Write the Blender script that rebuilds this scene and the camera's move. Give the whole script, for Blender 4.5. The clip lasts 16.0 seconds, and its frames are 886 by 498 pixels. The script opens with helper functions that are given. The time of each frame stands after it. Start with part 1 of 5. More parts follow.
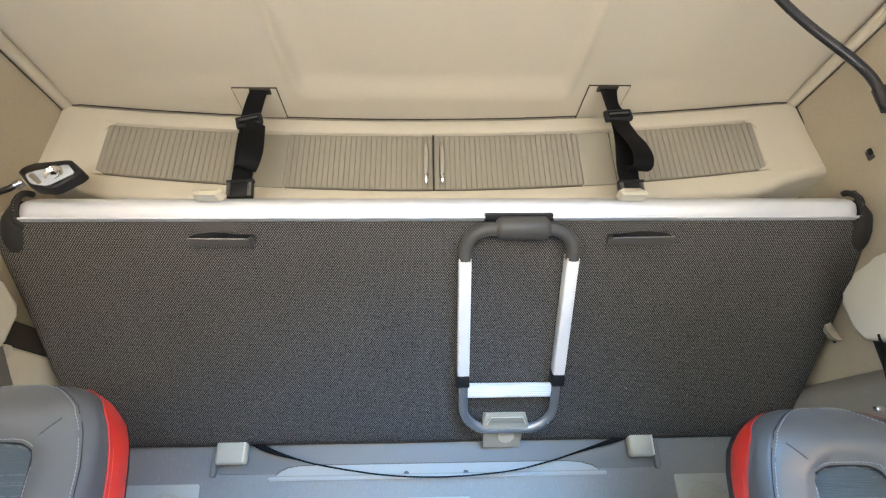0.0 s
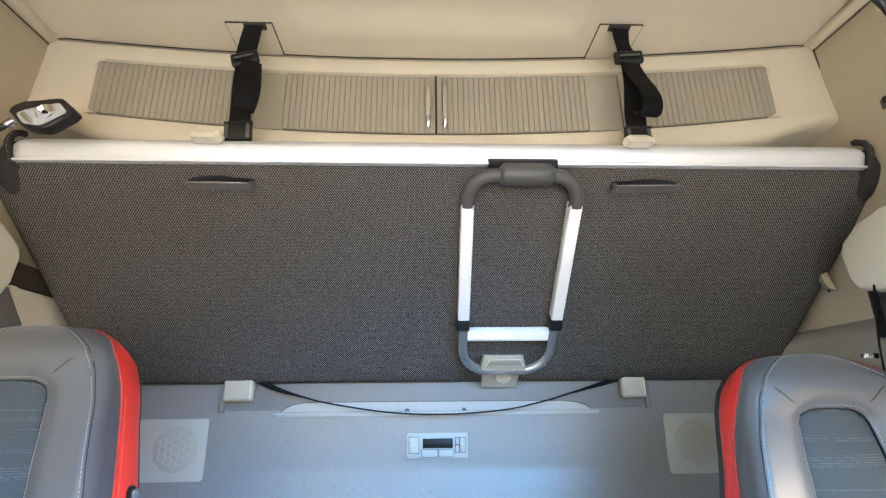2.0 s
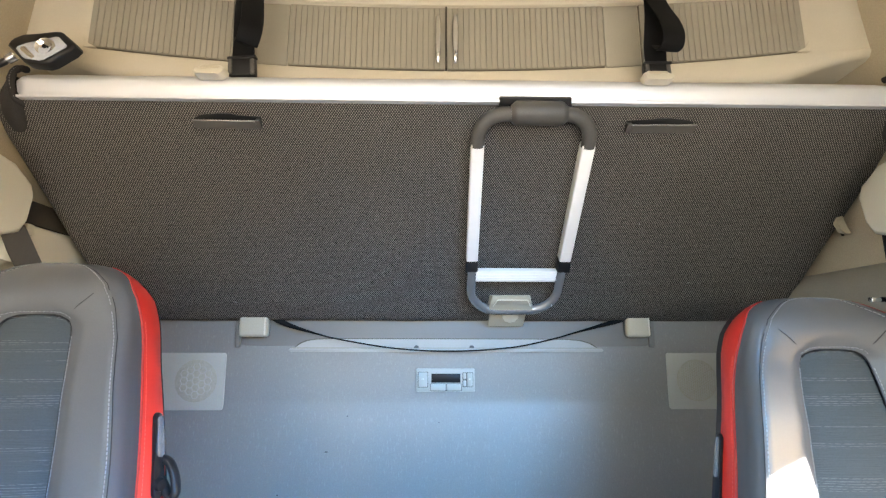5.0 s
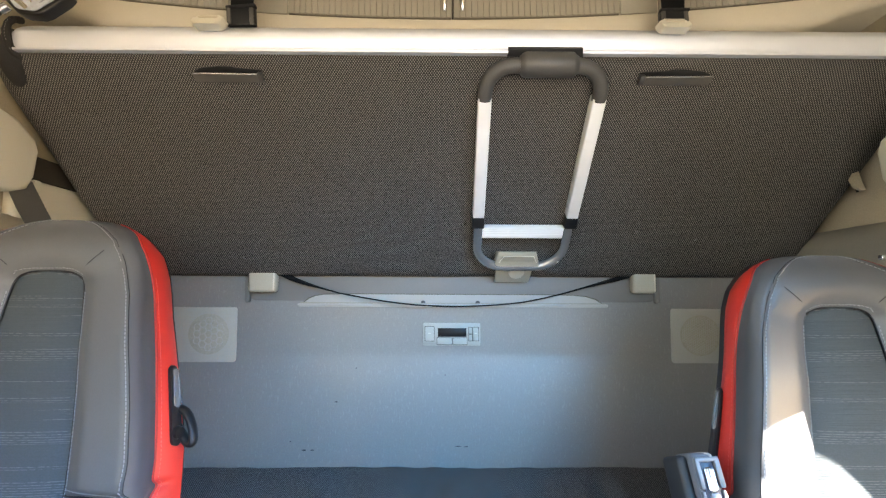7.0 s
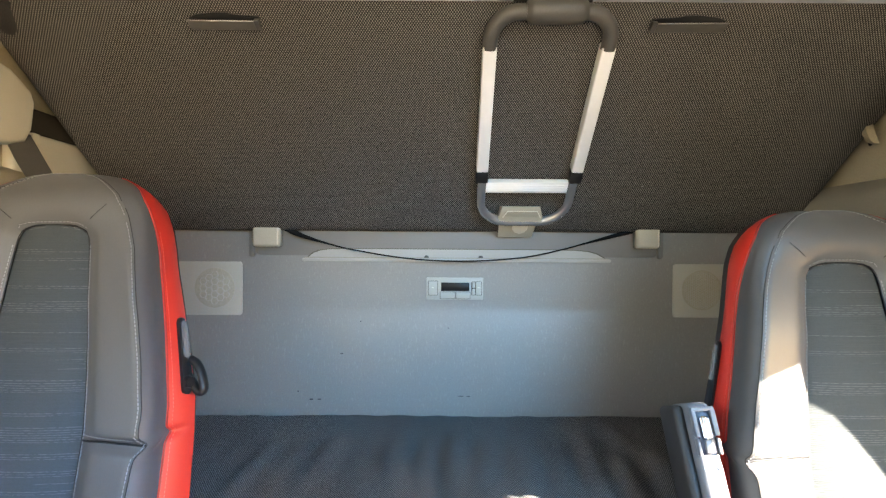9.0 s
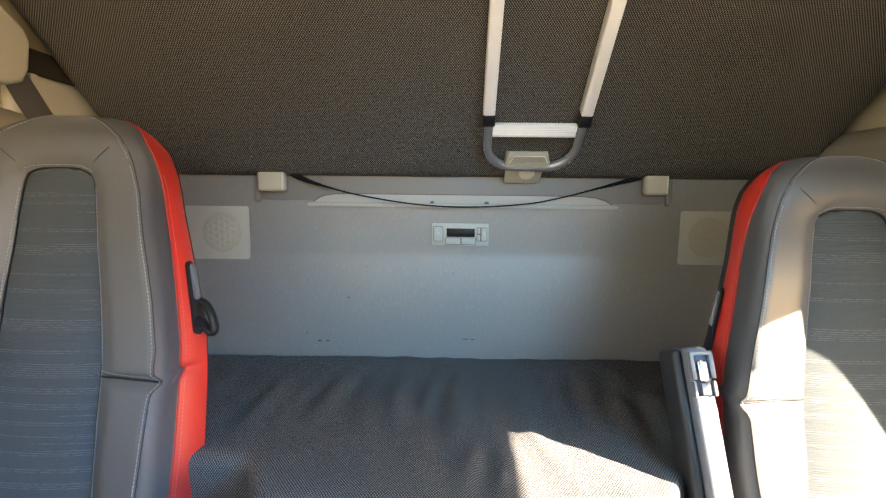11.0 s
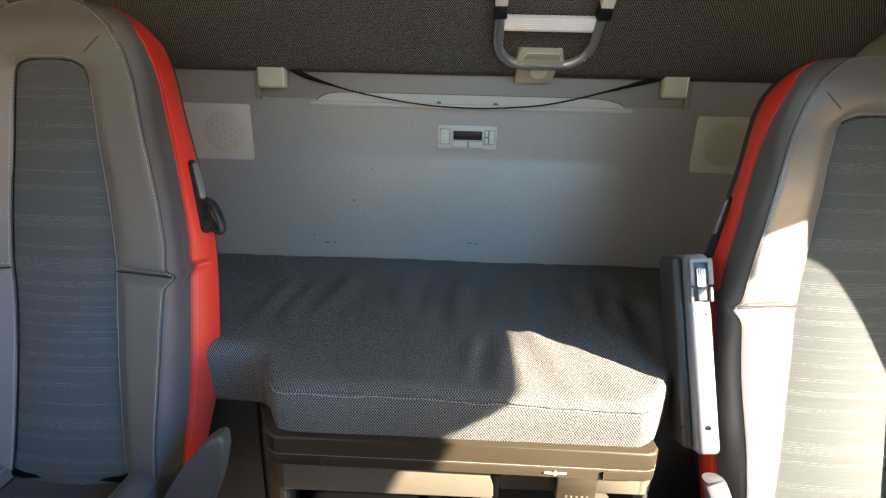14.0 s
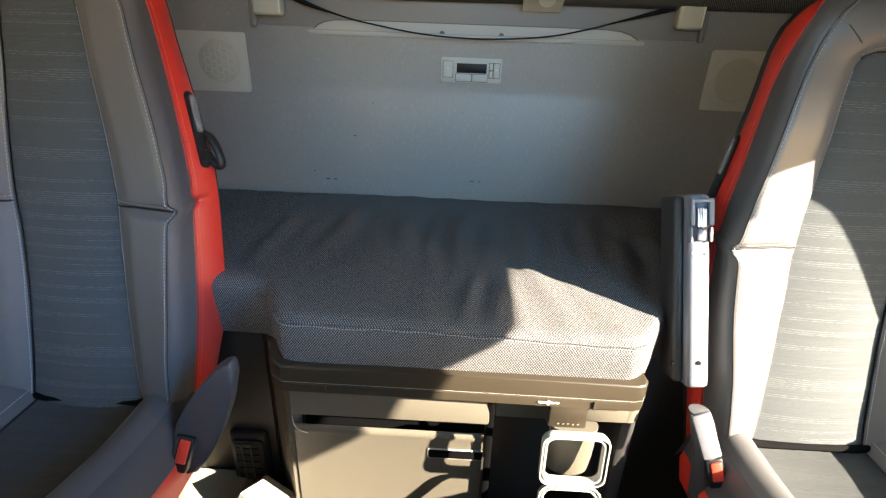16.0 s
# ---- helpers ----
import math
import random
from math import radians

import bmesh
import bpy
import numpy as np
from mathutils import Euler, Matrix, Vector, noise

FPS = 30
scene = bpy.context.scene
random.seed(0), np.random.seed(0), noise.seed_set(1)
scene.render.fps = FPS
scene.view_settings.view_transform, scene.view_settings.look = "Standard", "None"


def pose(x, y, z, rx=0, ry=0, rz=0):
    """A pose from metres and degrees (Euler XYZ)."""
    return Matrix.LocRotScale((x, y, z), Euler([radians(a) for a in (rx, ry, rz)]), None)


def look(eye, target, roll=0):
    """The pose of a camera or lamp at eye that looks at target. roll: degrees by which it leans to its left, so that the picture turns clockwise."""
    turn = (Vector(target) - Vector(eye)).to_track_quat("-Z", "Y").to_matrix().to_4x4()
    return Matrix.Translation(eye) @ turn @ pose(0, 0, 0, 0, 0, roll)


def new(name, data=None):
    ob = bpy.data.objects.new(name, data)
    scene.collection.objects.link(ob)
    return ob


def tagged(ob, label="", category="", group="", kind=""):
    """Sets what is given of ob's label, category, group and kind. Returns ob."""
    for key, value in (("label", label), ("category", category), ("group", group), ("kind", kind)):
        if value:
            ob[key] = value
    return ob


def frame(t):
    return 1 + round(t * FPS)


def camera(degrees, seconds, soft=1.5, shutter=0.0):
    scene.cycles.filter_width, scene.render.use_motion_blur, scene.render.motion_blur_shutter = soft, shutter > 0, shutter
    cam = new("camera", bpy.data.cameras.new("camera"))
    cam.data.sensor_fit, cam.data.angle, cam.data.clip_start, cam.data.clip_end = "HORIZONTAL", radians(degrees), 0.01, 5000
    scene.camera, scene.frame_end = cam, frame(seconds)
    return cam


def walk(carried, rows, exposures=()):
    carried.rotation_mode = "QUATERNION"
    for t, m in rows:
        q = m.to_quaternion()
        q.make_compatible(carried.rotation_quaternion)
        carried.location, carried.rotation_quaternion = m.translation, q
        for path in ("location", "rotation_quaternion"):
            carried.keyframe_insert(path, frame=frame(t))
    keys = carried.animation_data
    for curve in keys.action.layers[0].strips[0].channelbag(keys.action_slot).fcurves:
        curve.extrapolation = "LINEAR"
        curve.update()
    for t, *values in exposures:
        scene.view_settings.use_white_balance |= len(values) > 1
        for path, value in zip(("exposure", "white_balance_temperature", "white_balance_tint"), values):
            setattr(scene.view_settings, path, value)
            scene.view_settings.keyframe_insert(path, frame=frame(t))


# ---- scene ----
cam = camera(84, 16.0, soft=1.3)
PATH = [
    (0.0, pose(0.0056, -0.0046, 1.2396, 113.933, 1.086, -1.815)),
    (0.5, pose(-0.0001, -0.0053, 1.2398, 112.125, 1.101, -2.027)),
    (1.0, pose(-0.0040, -0.0045, 1.2432, 110.484, 0.968, -2.19)),
    (1.5, pose(-0.0039, -0.0044, 1.2433, 108.885, 0.858, -2.253)),
    (2.0, pose(-0.0043, -0.0034, 1.2461, 107.413, 0.574, -2.255)),
    (2.5, pose(-0.0053, -0.0033, 1.2470, 106.168, 0.447, -2.07)),
    (3.0, pose(-0.0075, -0.0039, 1.2453, 105.198, 0.293, -2.001)),
    (3.5, pose(-0.0081, -0.0038, 1.2460, 104.29, 0.155, -1.953)),
    (4.0, pose(-0.0073, -0.0032, 1.2452, 103.118, 0.096, -1.773)),
    (6.5, pose(0.0008, -0.0042, 1.2491, 96.633, -0.219, -0.625)),
    (7.0, pose(-0.0006, -0.0024, 1.2528, 95.243, -0.217, -0.454)),
    (7.5, pose(-0.0004, 0.0001, 1.2521, 93.87, -0.258, -0.321)),
    (8.0, pose(-0.0013, -0.0009, 1.2522, 92.591, -0.297, -0.398)),
    (8.5, pose(0.0004, -0.0001, 1.2516, 91.401, -0.294, -0.22)),
    (9.0, pose(-0.0000, 0.0000, 1.2500, 90.101, -0.326, -0.052)),
    (11.5, pose(0.0072, 0.0011, 1.2456, 82.507, -0.743, 1.085)),
    (12.0, pose(0.0070, -0.0015, 1.2444, 81.166, -0.899, 1.317)),
    (12.5, pose(0.0064, -0.0010, 1.2444, 79.371, -1.191, 1.416)),
    (13.0, pose(0.0088, 0.0004, 1.2452, 77.228, -1.314, 1.546)),
    (13.5, pose(0.0104, 0.0023, 1.2440, 74.857, -1.295, 1.733)),
    (14.0, pose(0.0131, 0.0027, 1.2424, 72.924, -1.416, 1.899)),
    (14.5, pose(0.0146, 0.0008, 1.2418, 71.342, -1.606, 2.084)),
    (15.0, pose(0.0142, -0.0005, 1.2401, 69.829, -1.732, 2.135)),
    (15.5, pose(0.0167, 0.0002, 1.2419, 67.919, -1.835, 2.288)),
    (16.0, pose(0.0169, 0.0000, 1.2411, 65.776, -1.89, 2.398)),
]
EXPOSURES = [(0.0, 4.64, 5800, 12), (4.0, 4.65, 6200, 13), (7.0, 4.37, 6750, 13), (9.0, 4.30, 7600, 13), (12.5, 3.75, 8600, 16), (16.0, 3.48, 8200, 14)]
walk(cam, PATH, EXPOSURES)

# ---- light and world ----
world = bpy.data.worlds.new("sky")
scene.world = world
world.use_nodes = True
wn = world.node_tree
sky = wn.nodes.new("ShaderNodeTexSky")
sky.sky_type = "NISHITA"
sky.sun_disc = False
SUN_DIR = Vector((-0.82, 0.41, -0.41)).normalized()
sky.sun_elevation = math.asin(-SUN_DIR.z)
sky.sun_rotation = math.atan2(-SUN_DIR.x, -SUN_DIR.y)
wn.links.new(sky.outputs[0], wn.nodes["Background"].inputs[0])
wn.nodes["Background"].inputs[1].default_value = 0.05


def lamp(name, kind, energy, m, color=(1, 1, 1), size=None):
    d = bpy.data.lights.new(name, kind)
    d.energy, d.color = energy, color
    if size:
        d.shape, d.size, d.size_y = "RECTANGLE", size[0], size[1]
    o = new(name, d)
    o.matrix_world = m
    return o


sun = lamp("sun", "SUN", 5.0, look((0, 0, 0), SUN_DIR), (1.0, 0.98, 0.94))
sun.data.angle = radians(0.6)
screen_sky = lamp("windscreen_sky_light", "AREA", 0.18, look((0.74, -0.55, 1.85), (-0.24, 1.57, 0.90)), (0.08, 0.45, 1.0), (0.62, 0.40))
screen_sky.data.spread = radians(40)
screen_ground = lamp("windscreen_ground_light", "AREA", 0.275, look((0.28, -0.50, 1.26), (0.12, 1.35, 2.5)), (1.0, 0.90, 0.72), (1.9, 0.36))
screen_ground.data.spread = radians(84)
lamp("left_window_daylight", "AREA", 0.10, look((-1.04, 0.1, 1.25), (0.6, 0.65, 0.78)), (0.30, 0.62, 1.0), (0.75, 0.6)).data.spread = radians(50)
door_sky = lamp("right_window_daylight", "AREA", 0.45, look((1.14, -0.30, 1.3), (-0.50, 0.66, 0.66)), (0.06, 0.38, 1.0), (0.5, 0.6))
door_sky.data.spread = radians(30)
lamp("right_window_sky_light", "AREA", 0.27, look((1.14, -0.12, 1.40), (0.62, 0.75, 0.88)), (0.16, 0.53, 1.0), (0.5, 0.5)).data.spread = radians(60)


# ---- materials ----
def material(name, color, rough=0.6, metal=0.0, var=0.12, scale=6.0, grain=180.0, bump=0.15, dist=0.0008, sheen=0.0, color2=None, coat=0.0, spec=0.5):
    m = bpy.data.materials.new(name)
    m.use_nodes = True
    t = m.node_tree
    b = t.nodes["Principled BSDF"]
    tc = t.nodes.new("ShaderNodeTexCoord")
    big = t.nodes.new("ShaderNodeTexNoise")
    big.inputs["Scale"].default_value = scale
    big.inputs["Detail"].default_value = 5
    fine = t.nodes.new("ShaderNodeTexNoise")
    fine.inputs["Scale"].default_value = grain
    fine.inputs["Detail"].default_value = 3
    for n in (big, fine):
        t.links.new(tc.outputs["Object"], n.inputs["Vector"])
    ramp = t.nodes.new("ShaderNodeMixRGB")
    lo = tuple(c * (1 - var) for c in color)
    hi = color2 or tuple(min(1, c * (1 + var)) for c in color)
    ramp.inputs[1].default_value, ramp.inputs[2].default_value = (*lo, 1), (*hi, 1)
    t.links.new(big.outputs["Fac"], ramp.inputs[0])
    fm = t.nodes.new("ShaderNodeMixRGB")
    fm.blend_type = "OVERLAY"
    fm.inputs[0].default_value = var * 1.6
    t.links.new(ramp.outputs[0], fm.inputs[1])
    t.links.new(fine.outputs["Fac"], fm.inputs[2])
    t.links.new(fm.outputs[0], b.inputs["Base Color"])
    rm = t.nodes.new("ShaderNodeMapRange")
    rm.inputs["To Min"].default_value, rm.inputs["To Max"].default_value = max(0.02, rough - 0.08), min(1, rough + 0.08)
    t.links.new(big.outputs["Fac"], rm.inputs["Value"])
    t.links.new(rm.outputs[0], b.inputs["Roughness"])
    b.inputs["Metallic"].default_value = metal
    b.inputs["Coat Weight"].default_value = coat
    b.inputs["Specular IOR Level"].default_value = spec
    if sheen:
        b.inputs["Sheen Weight"].default_value = sheen
    if bump:
        bp = t.nodes.new("ShaderNodeBump")
        bp.inputs["Strength"].default_value, bp.inputs["Distance"].default_value = bump, dist
        t.links.new(fine.outputs["Fac"], bp.inputs["Height"])
        t.links.new(bp.outputs[0], b.inputs["Normal"])
    return m


def mesh_fabric(name, base, dot, pitch, size=0.30, rough=0.85, spec=0.5):
    """A knitted cover with small raised dots in staggered rows."""
    m = material(name, base, rough, var=0.25, scale=4, grain=500, bump=0, spec=spec)
    t = m.node_tree
    b = t.nodes["Principled BSDF"]
    old = b.inputs["Base Color"].links[0].from_socket
    uv = t.nodes.new("ShaderNodeUVMap")
    uv.uv_map = "metres"
    mp = t.nodes.new("ShaderNodeMapping")
    mp.inputs["Rotation"].default_value = (0, 0, radians(45))
    mp.inputs["Scale"].default_value = (1 / pitch, 0.74 / pitch, 1)
    t.links.new(uv.outputs[0], mp.inputs["Vector"])
    vo = t.nodes.new("ShaderNodeTexVoronoi")
    vo.voronoi_dimensions = "2D"
    vo.inputs["Scale"].default_value = 1
    vo.inputs["Randomness"].default_value = 0.05
    t.links.new(mp.outputs[0], vo.inputs["Vector"])
    mr = t.nodes.new("ShaderNodeMapRange")
    mr.interpolation_type = "SMOOTHSTEP"
    mr.inputs["From Min"].default_value, mr.inputs["From Max"].default_value = size + 0.10, size - 0.10
    t.links.new(vo.outputs["Distance"], mr.inputs["Value"])
    mx = t.nodes.new("ShaderNodeMixRGB")
    mx.inputs[2].default_value = (*dot, 1)
    t.links.new(mr.outputs[0], mx.inputs[0])
    t.links.new(old, mx.inputs[1])
    t.links.new(mx.outputs[0], b.inputs["Base Color"])
    bp = t.nodes.new("ShaderNodeBump")
    bp.inputs["Strength"].default_value, bp.inputs["Distance"].default_value = 0.5, 0.0012
    t.links.new(mr.outputs[0], bp.inputs["Height"])
    t.links.new(bp.outputs[0], b.inputs["Normal"])
    return m


def ribbed_fabric(name, base, thread):
    """Seat insert: flat weave with bunches of pale broken threads running across."""
    m = material(name, base, 0.9, var=0.15, scale=5, grain=400, bump=0)
    t = m.node_tree
    b = t.nodes["Principled BSDF"]
    old = b.inputs["Base Color"].links[0].from_socket
    uv = t.nodes.new("ShaderNodeUVMap")
    uv.uv_map = "metres"

    def noise_at(sx, sy, detail):
        mp = t.nodes.new("ShaderNodeMapping")
        mp.inputs["Scale"].default_value = (sx, sy, 1)
        t.links.new(uv.outputs[0], mp.inputs["Vector"])
        n = t.nodes.new("ShaderNodeTexNoise")
        n.noise_dimensions = "2D"
        n.inputs["Scale"].default_value, n.inputs["Detail"].default_value = 1, detail
        t.links.new(mp.outputs[0], n.inputs["Vector"])
        return n.outputs["Fac"]

    def math2(op, a, c):
        n = t.nodes.new("ShaderNodeMath")
        n.operation = op
        for k, v in ((0, a), (1, c)):
            if isinstance(v, (int, float)):
                n.inputs[k].default_value = v
            else:
                t.links.new(v, n.inputs[k])
        return n.outputs[0]

    line = noise_at(0.8, 900, 1)
    bunch = noise_at(0.5, 34, 2)
    broken = noise_at(110, 700, 2)
    sep = t.nodes.new("ShaderNodeSeparateXYZ")
    t.links.new(uv.outputs[0], sep.inputs[0])
    rows = math2("SINE", math2("ADD", math2("MULTIPLY", sep.outputs[1], 1480.0), math2("MULTIPLY", bunch, 9.0)), 0.0)
    v = math2("MULTIPLY", math2("MULTIPLY", math2("GREATER_THAN", rows, 0.62), math2("GREATER_THAN", bunch, 0.53)), math2("GREATER_THAN", broken, 0.45))
    mx = t.nodes.new("ShaderNodeMixRGB")
    mx.inputs[2].default_value = (*thread, 1)
    t.links.new(math2("MULTIPLY", v, 0.24), mx.inputs[0])
    t.links.new(old, mx.inputs[1])
    t.links.new(mx.outputs[0], b.inputs["Base Color"])
    bp = t.nodes.new("ShaderNodeBump")
    bp.inputs["Strength"].default_value, bp.inputs["Distance"].default_value = 0.7, 0.002
    t.links.new(line, bp.inputs["Height"])
    t.links.new(bp.outputs[0], b.inputs["Normal"])
    return m


def textile_wall(name, base, marks):
    """Felt lining with vertical nap, scuffs and a few worn patches."""
    m = material(name, base, 0.38, var=0.10, scale=3, grain=300, bump=0.30, dist=0.001, spec=0.6)
    t = m.node_tree
    b = t.nodes["Principled BSDF"]
    old = b.inputs["Base Color"].links[0].from_socket
    tc = t.nodes.new("ShaderNodeTexCoord")
    mp = t.nodes.new("ShaderNodeMapping")
    mp.inputs["Scale"].default_value = (230, 60, 60)
    t.links.new(tc.outputs["Object"], mp.inputs["Vector"])
    n = t.nodes.new("ShaderNodeTexNoise")
    n.inputs["Scale"].default_value, n.inputs["Detail"].default_value = 1, 3
    t.links.new(mp.outputs[0], n.inputs["Vector"])
    mr = t.nodes.new("ShaderNodeMapRange")
    mr.inputs["From Min"].default_value, mr.inputs["From Max"].default_value = 0.58, 0.75
    mr.inputs["To Max"].default_value = 0.6
    t.links.new(n.outputs["Fac"], mr.inputs["Value"])
    mx = t.nodes.new("ShaderNodeMixRGB")
    mx.inputs[2].default_value = (*marks, 1)
    t.links.new(mr.outputs[0], mx.inputs[0])
    t.links.new(old, mx.inputs[1])
    t.links.new(mx.outputs[0], b.inputs["Base Color"])
    return m


CEIL = material("ceiling_cloth", (0.56, 0.505, 0.40), 0.85, var=0.07, color2=(0.53, 0.46, 0.34), scale=2.6, grain=300, bump=0.2, sheen=0.2)
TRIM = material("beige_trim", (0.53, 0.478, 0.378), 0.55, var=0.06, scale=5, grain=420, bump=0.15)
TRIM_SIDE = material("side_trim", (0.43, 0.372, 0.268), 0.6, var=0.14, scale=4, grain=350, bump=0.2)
CREAM = material("cream_plastic", (0.62, 0.585, 0.49), 0.4, var=0.05, scale=9, grain=300, bump=0.05)
SLAT = material("slat_grey_beige", (0.29, 0.262, 0.208), 0.55, var=0.08, scale=12, grain=300, bump=0.1)
SLAT_PLAIN = material("plain_grey_beige", (0.34, 0.312, 0.25), 0.5, var=0.06, scale=8, grain=300, bump=0.1)
SLAT_GAP = material("slat_groove", (0.15, 0.13, 0.095), 0.8, bump=0)
CREAM_DULL = material("dull_cream_plastic", (0.40, 0.37, 0.295), 0.45, var=0.06, scale=9, grain=300, bump=0.05)
GRIP = material("grey_grip_plastic", (0.098, 0.091, 0.083), 0.4, var=0.1, scale=12, grain=350, bump=0.1)
GAP = material("dark_gap", (0.035, 0.028, 0.02), 0.9, bump=0)
ALU = material("brushed_aluminium", (0.90, 0.90, 0.89), 0.36, metal=0.2, var=0.05, scale=20, grain=600, bump=0.04)
ALU_RAIL = material("satin_rail", (0.74, 0.76, 0.82), 0.40, metal=0.45, var=0.02, scale=20, grain=600, bump=0)
GREY_WALL = material("smooth_grey_wall", (0.165, 0.158, 0.146), 0.46, var=0.06, scale=4, grain=380, bump=0.08)
TRAY = material("grey_tray", (0.33, 0.322, 0.295), 0.45, var=0.05, scale=8, grain=350, bump=0.08)
SPEAKER = material("speaker_cloth", (0.35, 0.34, 0.28), 0.7)
SILL = material("brown_grey_sill", (0.27, 0.245, 0.20), 0.55, var=0.1, scale=6, grain=350, bump=0.15)
CHROME = material("polished_chrome", (0.82, 0.82, 0.84), 0.12, metal=1.0, var=0.03, bump=0)
TUBE = material("grey_painted_tube", (0.40, 0.40, 0.41), 0.24, metal=0.7, var=0.03, scale=14, grain=300, bump=0.04)
NECK = material("glossy_dark_neck", (0.05, 0.05, 0.055), 0.25, metal=0.5, var=0.1, scale=12, grain=300, bump=0.05)
LENS = material("clear_reflector", (0.42, 0.45, 0.50), 0.22, var=0.12, scale=60, grain=300, bump=0.1)
RUBBER = material("dark_grey_rubber", (0.072, 0.068, 0.063), 0.45, var=0.12, scale=10, grain=350, bump=0.15)
BLACK = material("black_plastic", (0.012, 0.012, 0.013), 0.38, spec=0.3, var=0.2, scale=10, grain=300, bump=0.1)
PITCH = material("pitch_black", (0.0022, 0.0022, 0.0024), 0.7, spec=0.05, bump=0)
WEB = material("black_webbing", (0.005, 0.005, 0.0055), 0.6, spec=0.12, var=0.3, scale=8, grain=700, bump=0.4)
BUNK = mesh_fabric("bunk_cover", (0.0120, 0.0112, 0.0102), (0.228, 0.212, 0.194), 0.0043, size=0.30)
BUNK_EDGE = material("bunk_edging", (0.032, 0.030, 0.029), 0.8, spec=0.2, var=0.25, scale=6, grain=500, bump=0.3)
MATT = mesh_fabric("mattress_cover", (0.042, 0.0425, 0.044), (0.215, 0.213, 0.208), 0.0038, size=0.30, rough=0.8, spec=0.2)
WALL = textile_wall("rear_felt", (0.205, 0.20, 0.19), (0.28, 0.275, 0.262))
GREY_TRIM = material("grey_trim", (0.37, 0.365, 0.325), 0.5, var=0.05, scale=8, grain=350, bump=0.1)
SEAT_LEATHER = material("grey_vinyl", (0.100, 0.098, 0.096), 0.42, var=0.08, scale=6, grain=420, bump=0.25, dist=0.0006)
SEAT_DARK = material("dark_vinyl", (0.048, 0.050, 0.054), 0.46, var=0.1, scale=6, grain=420, bump=0.25, dist=0.0006)
SEAT_MID = material("mid_grey_vinyl", (0.074, 0.0735, 0.074), 0.44, var=0.08, scale=6, grain=420, bump=0.25, dist=0.0006)
SEAT_INSERT = ribbed_fabric("seat_weave", (0.054, 0.064, 0.067), (0.30, 0.32, 0.315))
SEAT_CUSHION = ribbed_fabric("cushion_weave", (0.031, 0.036, 0.037), (0.11, 0.118, 0.115))
RED = material("red_vinyl", (0.62, 0.035, 0.022), 0.42, var=0.07, scale=7, grain=400, bump=0.2, dist=0.0006)
RED_DARK = material("deep_red_piping", (0.36, 0.02, 0.014), 0.5, bump=0)
RED_THREAD = material("pink_red_thread", (0.68, 0.13, 0.10), 0.7, bump=0)
THREAD = material("pale_thread", (0.25, 0.25, 0.255), 0.8, bump=0)
BROWN = material("brown_grey_plastic", (0.098, 0.088, 0.068), 0.42, spec=0.35, var=0.08, scale=5, grain=420, bump=0.2)
LEDGE = material("ledge_plastic", (0.030, 0.024, 0.016), 0.36, spec=0.3, var=0.08, scale=6, grain=380, bump=0.12)
DARK = material("dark_moulding", (0.022, 0.021, 0.021), 0.55, var=0.2, scale=6, grain=300, bump=0.15)
FLOORM = material("rubber_floor", (0.10, 0.095, 0.085), 0.6, var=0.2, scale=5, grain=260, bump=0.3)
SCREEN = material("dark_display", (0.008, 0.009, 0.011), 0.35, spec=0.15, var=0.1, bump=0)
BUTTON_RED = material("red_button", (0.70, 0.05, 0.03), 0.35, var=0.05, bump=0)
GREY_ARM = material("grey_armrest", (0.135, 0.142, 0.158), 0.45, var=0.06, scale=8, grain=350, bump=0.15)
SLOT = material("blue_black_plastic", (0.02, 0.024, 0.045), 0.4, var=0.1, bump=0)
STALK = material("grey_stalk_plastic", (0.048, 0.049, 0.052), 0.36, var=0.08, scale=8, grain=350, bump=0.12)
SCUFF = material("dark_scuff", (0.05, 0.052, 0.055), 0.8, bump=0)
OUTSIDE = material("cab_shell", (0.4, 0.38, 0.34), 0.7)


# ---- mesh tools ----
def box_uv(bm):
    """A UV map in metres, laid on by the side that each face looks to."""
    uv = bm.loops.layers.uv.new("metres")
    for f in bm.faces:
        n = f.normal
        a = max(range(3), key=lambda i: abs(n[i]))
        i, j = ((1, 2), (0, 2), (0, 1))[a]
        if a != 0 and abs(n.z) > 0.3 and abs(n.y) > 0.3:
            for lp in f.loops:
                c = lp.vert.co
                lp[uv].uv = (c.x, (c.y - c.z) * 0.7071 if n.y * n.z > 0 else (c.y + c.z) * 0.7071)
            continue
        for lp in f.loops:
            lp[uv].uv = (lp.vert.co[i], lp.vert.co[j])


def thing(name, at, label, category, group="", kind=""):
    e = new(name)
    e.location = at
    e.empty_display_size = 0.05
    return tagged(e, label, category, group, kind)


def root_place(ob):
    p = Vector((0, 0, 0))
    while ob:
        p += ob.location
        ob = ob.parent
    return p


def finish(bm, name, mat, smooth):
    bmesh.ops.recalc_face_normals(bm, faces=bm.faces)
    bm.normal_update()
    box_uv(bm)
    me = bpy.data.meshes.new(name)
    bm.to_mesh(me)
    bm.free()
    me.materials.append(mat)
    if smooth:
        me.shade_smooth()
        me.set_sharp_from_angle(angle=radians(smooth))
    return me


def part(name, bm, mat, parent, label="", smooth=40):
    """One mesh, given in world coordinates, under a thing or a part."""
    bmesh.ops.translate(bm, verts=bm.verts, vec=-root_place(parent))
    ob = new(name, finish(bm, name, mat, smooth))
    ob.parent = parent
    return tagged(ob, label)


